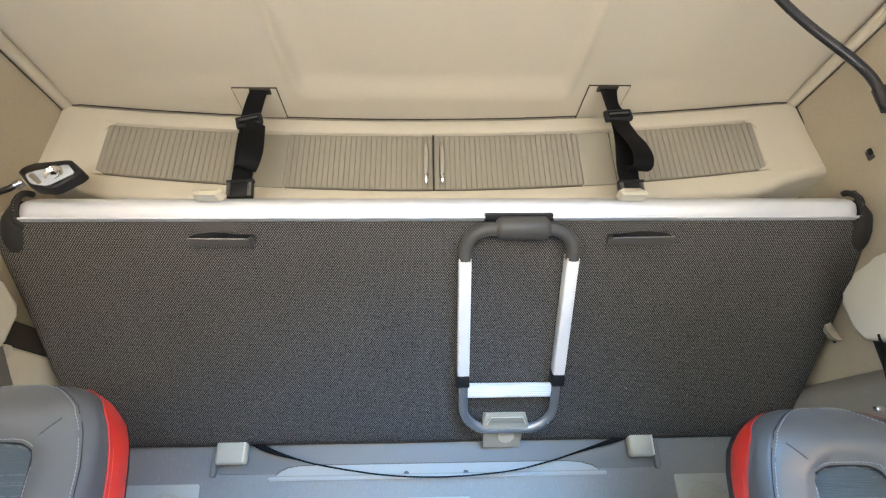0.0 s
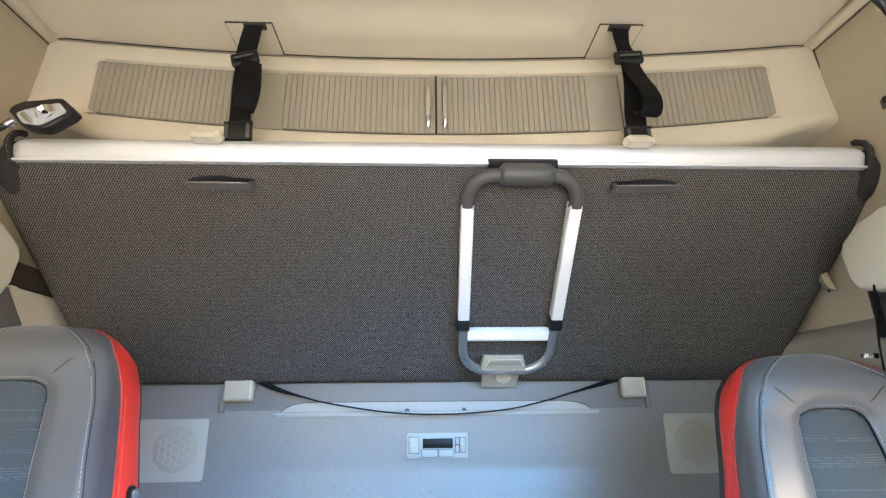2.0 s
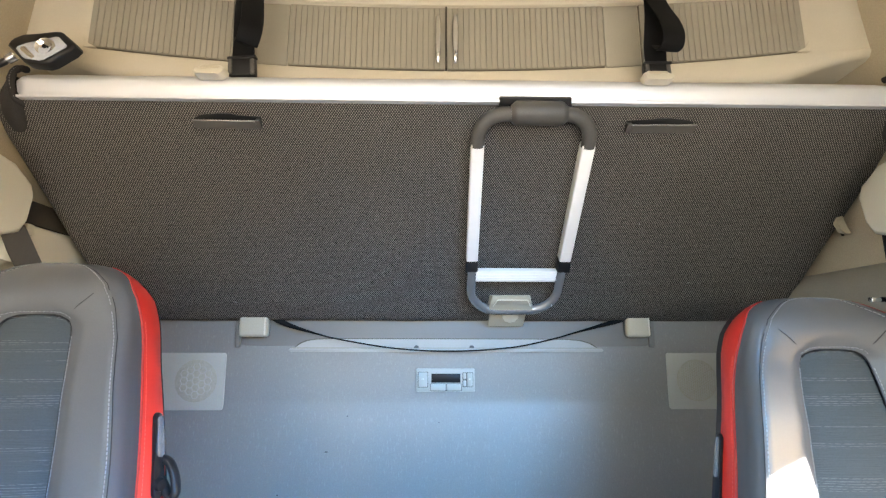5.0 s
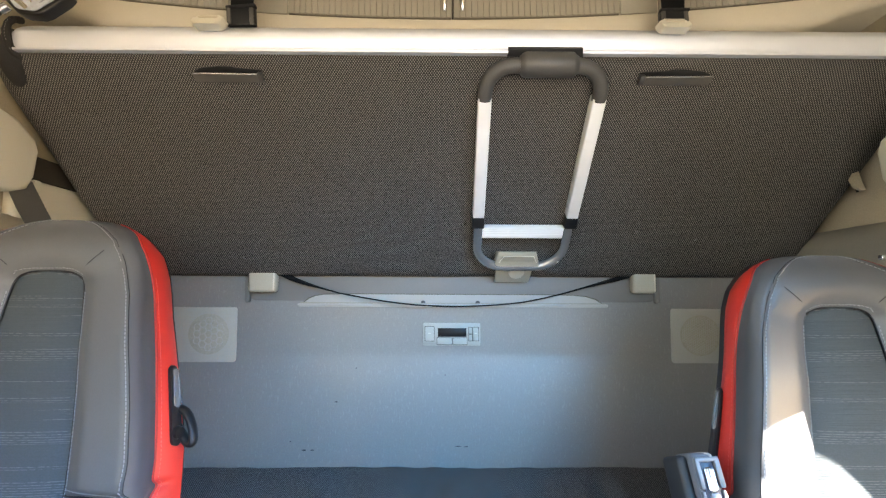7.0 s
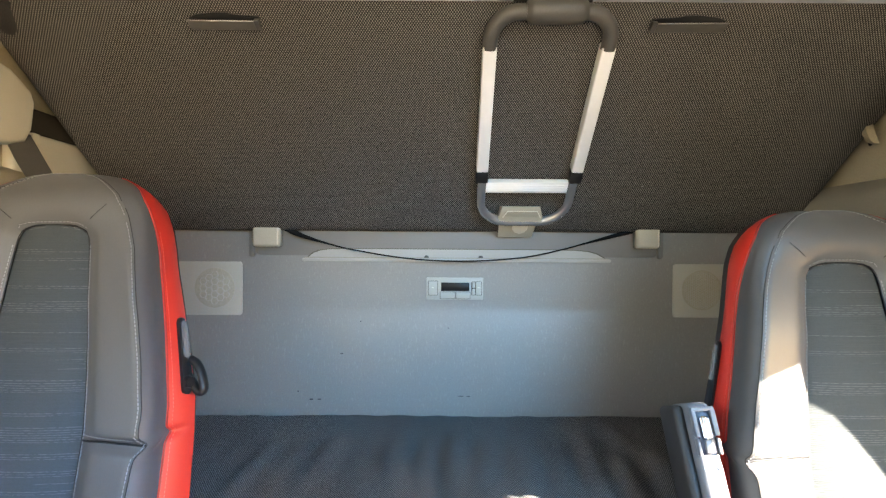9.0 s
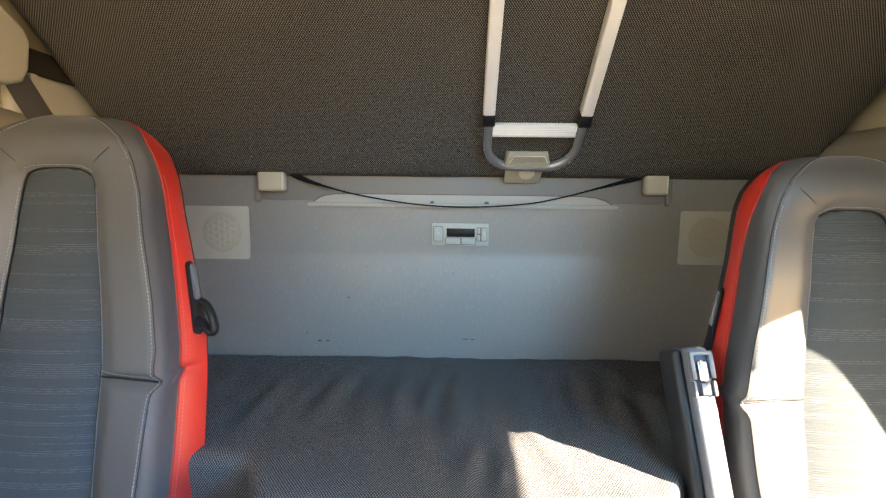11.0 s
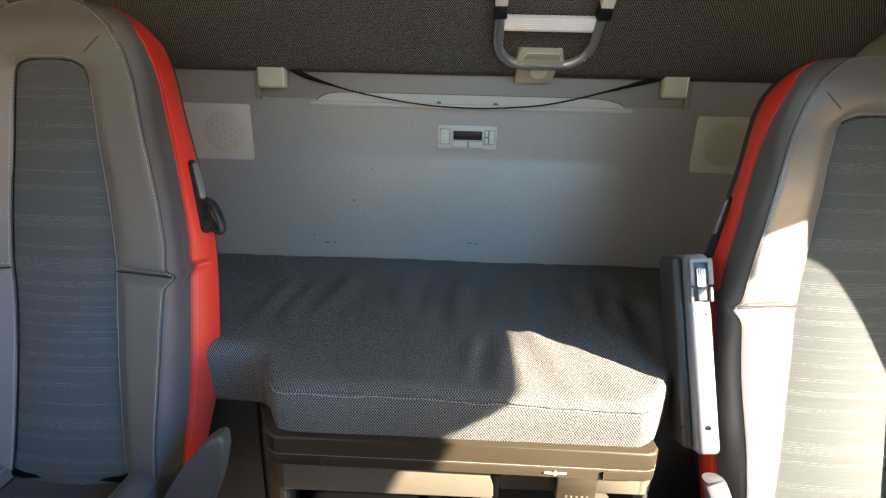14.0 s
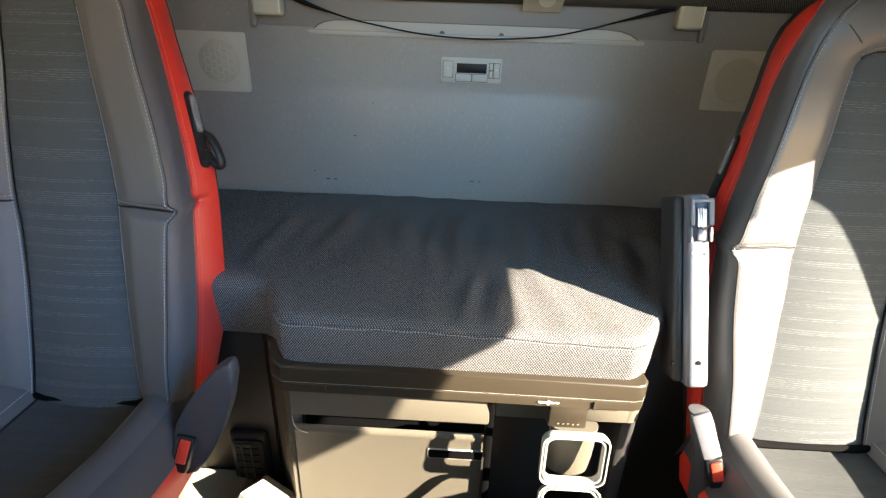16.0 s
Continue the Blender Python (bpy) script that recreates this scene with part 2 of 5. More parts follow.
def solid(name, bm, mat, label, category, group="", kind="", smooth=40, at=None):
    """A thing that is one mesh; its origin at its base."""
    if at is None:
        cs = [v.co for v in bm.verts]
        at = Vector(((min(c.x for c in cs) + max(c.x for c in cs)) / 2, (min(c.y for c in cs) + max(c.y for c in cs)) / 2, min(c.z for c in cs)))
    bmesh.ops.translate(bm, verts=bm.verts, vec=-Vector(at))
    ob = new(name, finish(bm, name, mat, smooth))
    ob.location = at
    return tagged(ob, label, category, group, kind)


def rbox(c, s, r=0.003, seg=2, m=None, bm=None):
    """A box with rounded edges; m turns it about its centre."""
    bm = bm or bmesh.new()
    made = bmesh.ops.create_cube(bm, size=1.0)["verts"]
    bmesh.ops.scale(bm, verts=made, vec=s)
    if r:
        es = list({e for v in made for e in v.link_edges})
        res = bmesh.ops.bevel(bm, geom=es, offset=min(r, min(s) * 0.49), segments=seg, profile=0.5, affect="EDGES", clamp_overlap=True)
        made = list({v for f in res["faces"] for v in f.verts} | {v for v in made if v.is_valid})
    mm = Matrix.Translation(c) @ (m.to_4x4() if m else Matrix.Identity(4))
    bmesh.ops.transform(bm, verts=made, matrix=mm)
    return bm


def loft(loops, closed=True, caps=True, bm=None):
    """Skin a row of loops that have equal numbers of points."""
    bm = bm or bmesh.new()
    vs = [[bm.verts.new(p) for p in lp] for lp in loops]
    n = len(vs[0])
    for a, b in zip(vs, vs[1:]):
        for i in range(n if closed else n - 1):
            j = (i + 1) % n
            try:
                bm.faces.new((a[i], a[j], b[j], b[i]))
            except ValueError:
                pass
    if caps and closed:
        bm.faces.new(vs[0])
        bm.faces.new(vs[-1][::-1])
    return bm


def tube(pts, r, seg=12, bm=None, flat=1.0, up=None):
    """A round bar along points; r may change along it; flat squeezes it along up."""
    pts = [Vector(p) for p in pts]
    rs = r if isinstance(r, (list, tuple)) else [r] * len(pts)
    loops = []
    side = None
    for i, p in enumerate(pts):
        d = (pts[min(i + 1, len(pts) - 1)] - pts[max(i - 1, 0)]).normalized()
        if up is not None:
            nrm = Vector(up) - d * d.dot(Vector(up))
        elif side is None:
            nrm = d.orthogonal()
        else:
            nrm = side - d * d.dot(side)
        nrm.normalize()
        side = nrm
        bi = d.cross(nrm)
        loops.append([p + nrm * (rs[i] * flat * math.cos(k * math.tau / seg)) + bi * (rs[i] * math.sin(k * math.tau / seg)) for k in range(seg)])
    return loft(loops, bm=bm)


def spline(pts, n=8):
    """Catmull-Rom through the points."""
    P = [Vector(p) for p in pts]
    P = [2 * P[0] - P[1]] + P + [2 * P[-1] - P[-2]]
    out = []
    for i in range(1, len(P) - 2):
        a, b, c, d = P[i - 1:i + 3]
        for k in range(n):
            t = k / n
            out.append(0.5 * ((2 * b) + (c - a) * t + (2 * a - 5 * b + 4 * c - d) * t * t + (3 * b - a - 3 * c + d) * t ** 3))
    return out + [P[-2]]


def prism(poly, depth, to_world, bevel=0.0, seg=2):
    """A flat outline (u, v) pulled out by depth; to_world maps (u, v, h)."""
    bm = bmesh.new()
    a = [bm.verts.new((u, v, 0)) for u, v in poly]
    b = [bm.verts.new((u, v, depth)) for u, v in poly]
    n = len(poly)
    for i in range(n):
        bm.faces.new((a[i], a[(i + 1) % n], b[(i + 1) % n], b[i]))
    top = bm.faces.new(b)
    bm.faces.new(a[::-1])
    if bevel:
        bmesh.ops.bevel(bm, geom=list(top.edges), offset=bevel, segments=seg, profile=0.5, affect="EDGES", clamp_overlap=True)
    for v in bm.verts:
        v.co = to_world(*v.co)
    return bm


def round_rect(u0, v0, u1, v1, r, n=5):
    out = []
    for cu, cv, a0 in ((u1 - r, v1 - r, 0), (u0 + r, v1 - r, 90), (u0 + r, v0 + r, 180), (u1 - r, v0 + r, 270)):
        for k in range(n + 1):
            a = radians(a0 + 90 * k / n)
            out.append((cu + r * math.cos(a), cv + r * math.sin(a)))
    return out


def lerp(table, x):
    """Piecewise linear table of (x, y)."""
    if x <= table[0][0]:
        return table[0][1]
    for (a, ya), (b, yb) in zip(table, table[1:]):
        if x <= b:
            k = (x - a) / (b - a)
            return ya + (yb - ya) * k
    return table[-1][1]


def smooth_step(a, b, x):
    t = min(1, max(0, (x - a) / (b - a)))
    return t * t * (3 - 2 * t)


def stitches(path, pitch=0.0075, length=0.0052, r=0.0009, bm=None):
    """Short pale threads along a path."""
    bm = bm or bmesh.new()
    pts = [Vector(p) for p in path]
    run, nxt = 0.0, 0.0
    for a, b in zip(pts, pts[1:]):
        d = b - a
        L = d.length
        if L < 1e-6:
            continue
        while nxt < run + L:
            p = a + d * ((nxt - run) / L)
            q = p + d.normalized() * length
            tube([p, q], r, 5, bm)
            nxt += pitch
        run += L
    return bm

# ---- the cab shell ----
XL, XR, YB, YF, ZC = -1.06, 1.16, 1.58, -0.75, 2.21
XM = 0.05


def wall_x(side, z):
    """The side walls lean in towards the roof."""
    k = smooth_step(1.55, 2.2, z)
    return XL + 0.035 * k if side < 0 else XR - 0.058 * k



def slab(x0, x1, y0, y1, z0, z1, r=0.0):
    return rbox(((x0 + x1) / 2, (y0 + y1) / 2, (z0 + z1) / 2), (x1 - x0, y1 - y0, z1 - z0), r)


solid("floor", slab(XL - 0.06, XR + 0.06, YF - 0.06, YB + 0.06, -0.05, 0), FLOORM, "dark rubber cab floor", "floor", kind="structure")

# rear wall: upper part upright, lower part coming forward a little below the crease
bm = bmesh.new()
prof = [(YB - 0.012, 1.62), (YB - 0.004, 1.2), (YB, 1.07), (YB - 0.001, 1.05), (YB - 0.005, 1.03), (YB - 0.024, 0.72), (YB - 0.03, 0.0), (YB + 0.06, 0.0), (YB + 0.06, ZC + 0.05), (YB, ZC + 0.05)]
loft([[(x, y, z) for y, z in prof] for x in np.linspace(XL - 0.06, XR + 0.06, 24)], bm=bm)
solid("wall_rear", bm, WALL, "grey-blue felt lined rear wall of the cab", "wall", kind="structure", smooth=25)


def side_wall(name, x, outward, hole, label):
    """A side wall with a window hole, given as an outline of (y, z)."""
    bm = bmesh.new()
    outer = [(YF - 0.06, 0.0), (YB, 0.0), (YB, ZC + 0.05), (YF - 0.06, ZC + 0.05)]
    rings = []
    for xx in (x, x + outward * 0.06):
        o = [bm.verts.new((xx, y, z)) for y, z in outer]
        h = [bm.verts.new((xx, y, z)) for y, z in hole]
        es = [bm.edges.new((o[i], o[(i + 1) % 4])) for i in range(4)] + [bm.edges.new((h[i], h[(i + 1) % len(h)])) for i in range(len(h))]
        bmesh.ops.triangle_fill(bm, use_beauty=True, edges=es)
        rings.append((o, h))
    for k in (0, 1):
        a, b = rings[0][k], rings[1][k]
        for i in range(len(a)):
            j = (i + 1) % len(a)
            bm.faces.new((a[i], a[j], b[j], b[i]))
    bmesh.ops.subdivide_edges(bm, edges=[e for e in bm.edges if e.calc_length() > 0.25], cuts=5, use_grid_fill=True)
    for v in bm.verts:
        v.co.x += wall_x(outward, v.co.z) - x
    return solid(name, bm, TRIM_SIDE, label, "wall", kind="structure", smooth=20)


side_wall("wall_left", XL, -1, [(-0.45, 0.95), (0.55, 0.95), (0.55, 1.6), (-0.3, 1.6)], "beige moulded side wall of the cab")
# right hole is unseen; its outline is traced back from the sun patches
side_wall("wall_right", XR, 1, [(-0.14, 0.75), (-0.12, 1.0), (0.14, 1.08), (0.182, 1.222), (0.258, 1.25), (0.588, 1.247), (0.600, 1.32), (0.63, 1.315), (0.70, 1.295), (0.74, 1.14), (0.785, 0.82), (0.78, 0.53), (0.3, 0.53)], "beige moulded side wall of the cab")

# front wall with the windscreen opening; its deep sill is an unseen light blocker
bm = slab(XL, XR, YF - 0.06, -0.16, 0.0, 1.04)
for a in ((XL, XR, YF - 0.06, YF, 1.9, ZC + 0.05), (XL, XL + 0.1, YF - 0.06, YF, 1.0, 1.9), (XR - 0.1, XR, YF - 0.06, YF, 1.0, 1.9)):
    rbox(((a[0] + a[1]) / 2, (a[2] + a[3]) / 2, (a[4] + a[5]) / 2), (a[1] - a[0], a[3] - a[2], a[5] - a[4]), 0, bm=bm)
solid("wall_front", bm, OUTSIDE, "plain front wall round the windscreen opening, with an added block keeping light off the lower cab", "wall", kind="structure")

# ceiling: one moulded sheet with two shallow pressed ridges and a rounded edge at the sides
bm = bmesh.new()
rows = []
xs = np.concatenate([np.linspace(XL - 0.05, -0.45, 20), np.linspace(-0.44, -0.27, 40), np.linspace(-0.26, 0.32, 20), np.linspace(0.33, 0.50, 40), np.linspace(0.51, XR + 0.05, 20)])
ys = list(np.linspace(YF - 0.06, 0.6, 10)) + list(np.linspace(0.62, 1.2, 60)) + [1.4, 1.62]


def ceiling_z(x, y):
    z = ZC
    for cx, lean in ((-0.357, -0.03), (0.418, 0.03)):
        d = x - (cx - lean * (y - 1.0))
        k = 1 - smooth_step(1.03, 1.13, y)
        sgn = 1 if cx > 0 else -1
        z += 0.010 * k * smooth_step(-0.016, 0.016, -d * sgn) - 0.013 * k * math.exp(-(d / 0.017) ** 2)
    return z


for x in xs:
    rows.append([(x, y, ceiling_z(x, y)) for y in ys])
loft(rows, closed=False, bm=bm)
loft([[(x, ys[0], ZC + 0.07), (x, ys[-1], ZC + 0.07)] for x in (xs[0], xs[-1])], closed=False, bm=bm)
solid("ceiling", bm, CEIL, "beige cloth headlining with two pressed ridges", "ceiling", kind="structure", smooth=60)
for sx, nm in ((-1, "trim_left"), (1, "trim_right")):
    x = wall_x(sx, 2.2)
    bm = tube([(x - sx * 0.010, y, ZC - 0.006 + 0.004 * math.sin(6 * y)) for y in np.linspace(-0.6, 1.2, 20)], 0.015, 10)
    tr = solid(nm, bm, CEIL, "rolled beige edge between headlining and side wall", "trim", kind="structure")
    part("joint", tube([(x - sx * 0.002, y, ZC - 0.0235 + 0.004 * math.sin(6 * y)) for y in np.linspace(-0.6, 1.2, 20)], 0.0014, 6), GAP, tr, "dark joint line")


# ---- overhead cabinet on the rear wall ----
def face_y(x):
    return 1.200 - 0.060 * ((x - XM) / 0.93) ** 2 - 0.016 * (x - XM)


CAB_L, CAB_R = -1.027, 1.100
OP_L, OP_R = -0.893, 0.966
Z1 = 2.148


def sill_z(x):
    return 1.960 + 0.026 * ((x - XM) / 0.93) ** 2


cabinet = thing("overhead_cabinet", (XM, 1.4, 1.90), "curved beige overhead locker with ribbed grey-beige doors", "cabinet")
loops = []
xs = [CAB_L, CAB_L + 0.004, CAB_L + 0.02, CAB_L + 0.05, OP_L - 0.03, OP_L - 0.012, OP_L]
xs += list(np.linspace(OP_L + 0.012, OP_R - 0.012, 50)) + [OP_R, OP_R + 0.012, OP_R + 0.03, CAB_R - 0.05, CAB_R - 0.02, CAB_R - 0.004, CAB_R]
for x in xs:
    y = face_y(x)
    Z0 = sill_z(x)
    e = min(x - CAB_L, CAB_R - x)
    y += 0.012 * (1 - smooth_step(0, 0.025, e))
    dp = 0.013 * smooth_step(OP_L - 0.003, OP_L + 0.012, x) * (1 - smooth_step(OP_R - 0.012, OP_R + 0.003, x))
    zb = 1.905 + 0.055 * (1 - smooth_step(0.0, 0.22, e))
    loops.append([(x, 1.57, 2.203), (x, y + 0.012, 2.203), (x, y + 0.003, 2.199), (x, y, 2.188), (x, y, Z1 + 0.012), (x, y + 0.002 * (dp > 0), Z1 + 0.006), (x, y + dp, Z1 + 0.002),
                  (x, y + dp, Z0 - 0.002), (x, y + 0.002 * (dp > 0), Z0 - 0.006), (x, y, Z0 - 0.012), (x, y - 0.002, zb + 0.02), (x, y + 0.006, zb + 0.006), (x, y + 0.02, zb), (x, 1.57, zb - 0.02)])
for lp in loops:
    k = smooth_step(OP_R + 0.01, CAB_R, lp[0][0]) - smooth_step(-OP_L + 0.01, -CAB_L, -lp[0][0])
    lp[:] = [(x + 0.024 * k * smooth_step(2.20, 1.96, z), y, z) for x, y, z in lp]
part("body", loft(loops), TRIM, cabinet)
# thin dark tubes paint the shadow gaps at the cabinet's top and ends
seam = [(x, face_y(x) + 0.002 + 0.01 * (1 - smooth_step(0, 0.025, min(x - CAB_L, CAB_R - x))), 2.2065) for x in np.linspace(CAB_L, CAB_R, 40)]
for x0, sgn in ((CAB_L, -1), (CAB_R, 1)):
    zz = np.linspace(2.205, 1.955, 12)
    part("end_shade_line", tube([(x0 + sgn * (0.0012 + 0.024 * smooth_step(2.20, 1.96, z)), face_y(x0) + 0.010, z) for z in zz], 0.0018, 6), GAP, cabinet, "dark line painting the shadow gap beside the side wall")
part("top_shade_line", tube(seam, 0.0016, 6), GAP, cabinet, "dark line painting the shadow gap under the headlining")

for x0, z0, su, sv in ((OP_L, Z1, 1, -1), (OP_R, Z1, -1, -1), (OP_L, None, 1, 1), (OP_R, None, -1, 1)):
    z0 = z0 or sill_z(x0)
    r = 0.024
    arc = [(x0 + su * (r - r * math.sin(a)), z0 + sv * (r - r * math.cos(a))) for a in np.linspace(0, math.pi / 2, 8)]
    part("rounded_corner", prism([(x0 - su * 0.004, z0 - sv * 0.004)] + [(arc[0][0], z0 - sv * 0.004)] + arc + [(x0 - su * 0.004, arc[-1][1])], 0.014, lambda u, v, h: (u, face_y(u) + 0.0125 - h * 0.9, v), 0.001, 1), TRIM, cabinet)
slat_me = None


def slat_panel(name, x0, x1, parent, label, ribs=True, pitch=0.0150):
    """A door or fixed panel; its upright slats are pieces of their own."""
    global slat_me
    n = max(2, round((x1 - x0) / pitch))
    k = 12
    bk = loft([[(x, face_y(x) + dy, z) for dy, z in ((0.0085, sill_z(x) + 0.001), (0.0085, Z1 - 0.001), (0.0125, Z1 - 0.001), (0.0125, sill_z(x) + 0.001))] for x in np.linspace(x0 + 0.0012, x1 - 0.0012, k)])
    pan = part(name, bk, SLAT_GAP if ribs else SLAT_PLAIN, parent, label)
    if not ribs:
        return pan
    if slat_me is None:
        b = rbox((0, 0, 0), (0.0145, 0.0055, 0.184), 0.0012, 1)
        slat_me = finish(b, "slat", SLAT, 40)
    base = root_place(pan)
    w = (x1 - x0) / n
    for i in range(n):
        x = x0 + w * (i + 0.5)
        s = new("slat", slat_me)
        s.parent = pan
        s.location = Vector((x, face_y(x) + 0.0062, (sill_z(x) + Z1) / 2)) - base
        s.rotation_euler = (0, 0, -math.atan(2 * 0.060 * (x - XM) / 0.93 ** 2 + 0.016))
        s.scale = (w / 0.015, 1, (Z1 - sill_z(x) - 0.004) / 0.184)
    return pan


slat_panel("panel", OP_L + 0.004, -0.478, cabinet, "fixed ribbed grey-beige panel")
slat_panel("spacer", -0.476, -0.392, cabinet, "plain grey-beige strip", ribs=False)
door_a = slat_panel("door", -0.390, 0.029, cabinet, "ribbed sliding door")
door_b = slat_panel("door", 0.034, 0.457, cabinet, "ribbed sliding door")
slat_panel("spacer", 0.459, 0.552, cabinet, "plain grey-beige strip", ribs=False)
slat_panel("panel", 0.554, OP_R - 0.004, cabinet, "fixed ribbed grey-beige panel")
part("joint", rbox((0.0315, face_y(0.0315) + 0.0060, (sill_z(0.03) + Z1) / 2), (0.0045, 0.012, Z1 - sill_z(0.03) - 0.002), 0), GAP, cabinet, "dark joint between the doors")
for d, x in ((door_a, 0.010), (door_b, 0.056)):
    y = face_y(x)
    zz = np.linspace(1.975, 2.118, 13)
    bm = tube([(x, y - 0.004 - 0.013 * math.sin(math.pi * i / 12) ** 0.6, z) for i, z in enumerate(zz)], [0.0035 + 0.0045 * math.sin(math.pi * i / 12) ** 0.5 for i in range(13)], 10)
    part("handle", bm, CHROME, d, "slim chrome bow handle")

# ---- retaining straps and their ceiling plates ----
for sx, x0, x1, cx, yf in ((-1, -0.525, -0.405, -0.449, 1.074), (1, 0.468, 0.583, 0.520, 1.054)):
    pl = thing("strap_plate", ((x0 + x1) / 2, 1.12, 2.2), "flush beige anchor plate in the headlining", "plate", "strap plates")
    poly = [(x0, yf), (x1, yf), (x1, 1.195), (x0, 1.195)]
    part("gap", prism([(x0 - 0.0016, yf - 0.0015), (x1 + 0.0016, yf - 0.0015), (x1 + 0.0016, 1.198), (x0 - 0.0016, 1.198)], 0.004, lambda u, v, h: (u, v, ZC - h)), GAP, pl, "dark joint round the plate")
    part("cover", prism(poly, 0.006, lambda u, v, h: (u, v, ZC - h), 0.002), CEIL, pl)
    part("slot", rbox((cx, yf + 0.006, ZC - 0.008), (0.058, 0.02, 0.008), 0.002), LEDGE, pl, "belt slot")


def ribbon(rows, thick=0.0016):
    """A woven belt: rows of (centre, half width vector)."""
    loops = []
    C = [Vector(c) for c, _ in rows]
    H = [Vector(h) for _, h in rows]
    for i in range(len(rows)):
        d = (C[min(i + 1, len(C) - 1)] - C[max(i - 1, 0)]).normalized()
        n = d.cross(H[i]).normalized() * thick
        loops.append([C[i] - H[i] - n * 0.6, C[i] - H[i] * 0.6 - n, C[i] + H[i] * 0.6 - n, C[i] + H[i] - n * 0.6, C[i] + H[i] + n * 0.6, C[i] + H[i] * 0.6 + n, C[i] - H[i] * 0.6 + n, C[i] - H[i] + n * 0.6])
    return loft(loops)


def smooth_rows(rows, n=7):
    c = spline([r[0] for r in rows], n)
    h = spline([r[1] for r in rows], n)
    return list(zip(c, h))


def strap(top, mid, tilt, size, low, fold, fold_half, label):
    """A webbing strap: ceiling slot, slide buckle, clip at the rail, and the loose end folded back on itself."""
    s = thing("retaining_strap", low, label, "strap", "bunk straps")
    top, mid, low = Vector(top), Vector(mid), Vector(low)
    half = top.lerp(mid, 0.5)
    part("upper_belt", ribbon(smooth_rows([(top, (0.024, 0, 0)), (half + Vector((-0.003, 0.004, 0)), (0.0225, 0.006, 0)), (mid + Vector((0, 0, 0.005)), (0.025, 0, 0.004))])), WEB, s)
    m = Matrix.Rotation(radians(tilt), 3, "Y")
    bk = part("buckle", rbox(mid, (size[0], 0.016, size[1]), 0.006, 3, m), BLACK, s, "black plastic slide buckle")
    part("window", rbox(mid + m @ Vector((0, -0.0065, 0)), (size[0] * 0.76, 0.005, size[1] * 0.60), 0.002, 2, m), WEB, bk)
    part("bar", rbox(mid + m @ Vector((0, -0.011, 0.001)), (size[0] * 0.70, 0.005, 0.005), 0.002, 2, m), RUBBER, bk)
    part("lower_belt", ribbon(smooth_rows([(mid + Vector((0.004, 0.002, -0.008)), (0.026, 0, 0.004)), (mid.lerp(low, 0.35) + Vector((0.003, -0.002, 0)), (0.026, 0.004, 0)), (mid.lerp(low, 0.7), (0.0265, -0.003, 0)), (low + Vector((0, -0.002, 0.02)), (0.026, 0, 0))])), WEB, s)
    part("belt_end", ribbon(smooth_rows([(c, fold_half) for c in fold], 8), 0.0018), WEB, s, "loose folded belt end")
    m2 = Matrix.Rotation(radians(tilt * 0.3), 3, "Y")
    cl = part("clip", rbox(low, (0.064, 0.020, 0.046), 0.004, 2, m2), BLACK, s, "black snap clip")
    part("clip_rim", rbox(low + Vector((0, -0.006, 0.021)), (0.068, 0.016, 0.007), 0.002, 2, m2), BLACK, cl)
    for dx in (-0.026, 0.026):
        part("clip_side", rbox(low + Vector((dx, -0.010, -0.002)), (0.010, 0.006, 0.040), 0.002, 2, m2), RUBBER, cl)


strap((-0.449, 1.072, 2.203), (-0.461, 1.072, 2.093), -16, (0.070, 0.036), (-0.459, 1.085, 1.888),
      [(-0.440, 1.062, 2.080), (-0.431, 1.046, 2.035), (-0.425, 1.036, 1.985), (-0.428, 1.036, 1.950), (-0.440, 1.048, 1.928), (-0.448, 1.064, 1.945)], (0.021, 0.014, 0.0), "black webbing strap with slide buckle holding the bunk up")
strap((0.520, 1.056, 2.203), (0.539, 1.070, 2.116), -5, (0.078, 0.036), (0.541, 1.085, 1.888),
      [(0.534, 1.060, 2.092), (0.545, 1.050, 2.045), (0.558, 1.036, 2.000), (0.563, 1.028, 1.960), (0.561, 1.034, 1.932), (0.553, 1.050, 1.926), (0.549, 1.062, 1.945)], (0.0275, 0.004, 0.0), "black webbing strap, twisted, with slide buckle")

# ---- upper bunk, folded up on its straps ----
BO = Vector((0, 1.06, 1.80))
BV = Vector((0, 0.49, -0.50)).normalized()
BN = Vector((0, -0.50, -0.49)).normalized()


def on_bunk(u, v, h=0.0):
    return BO + Vector((u, 0, 0)) + BV * v + BN * h


BU_LEFT = [(0.0, -1.012), (0.03, -1.035), (0.08, -1.046), (0.25, -1.024), (0.42, -1.008), (0.55, -0.990), (0.66, -0.968), (0.722, -0.945)]
BU_RIGHT = [(0.0, 1.138), (0.03, 1.150), (0.10, 1.159), (0.22, 1.153), (0.32, 1.140), (0.45, 1.126), (0.58, 1.112), (0.66, 1.100), (0.722, 1.075)]
bunk = thing("upper_bunk", on_bunk(XM, 0.70, -0.05), "dark grey padded fold-up bunk with an aluminium front rail", "bunk bed")


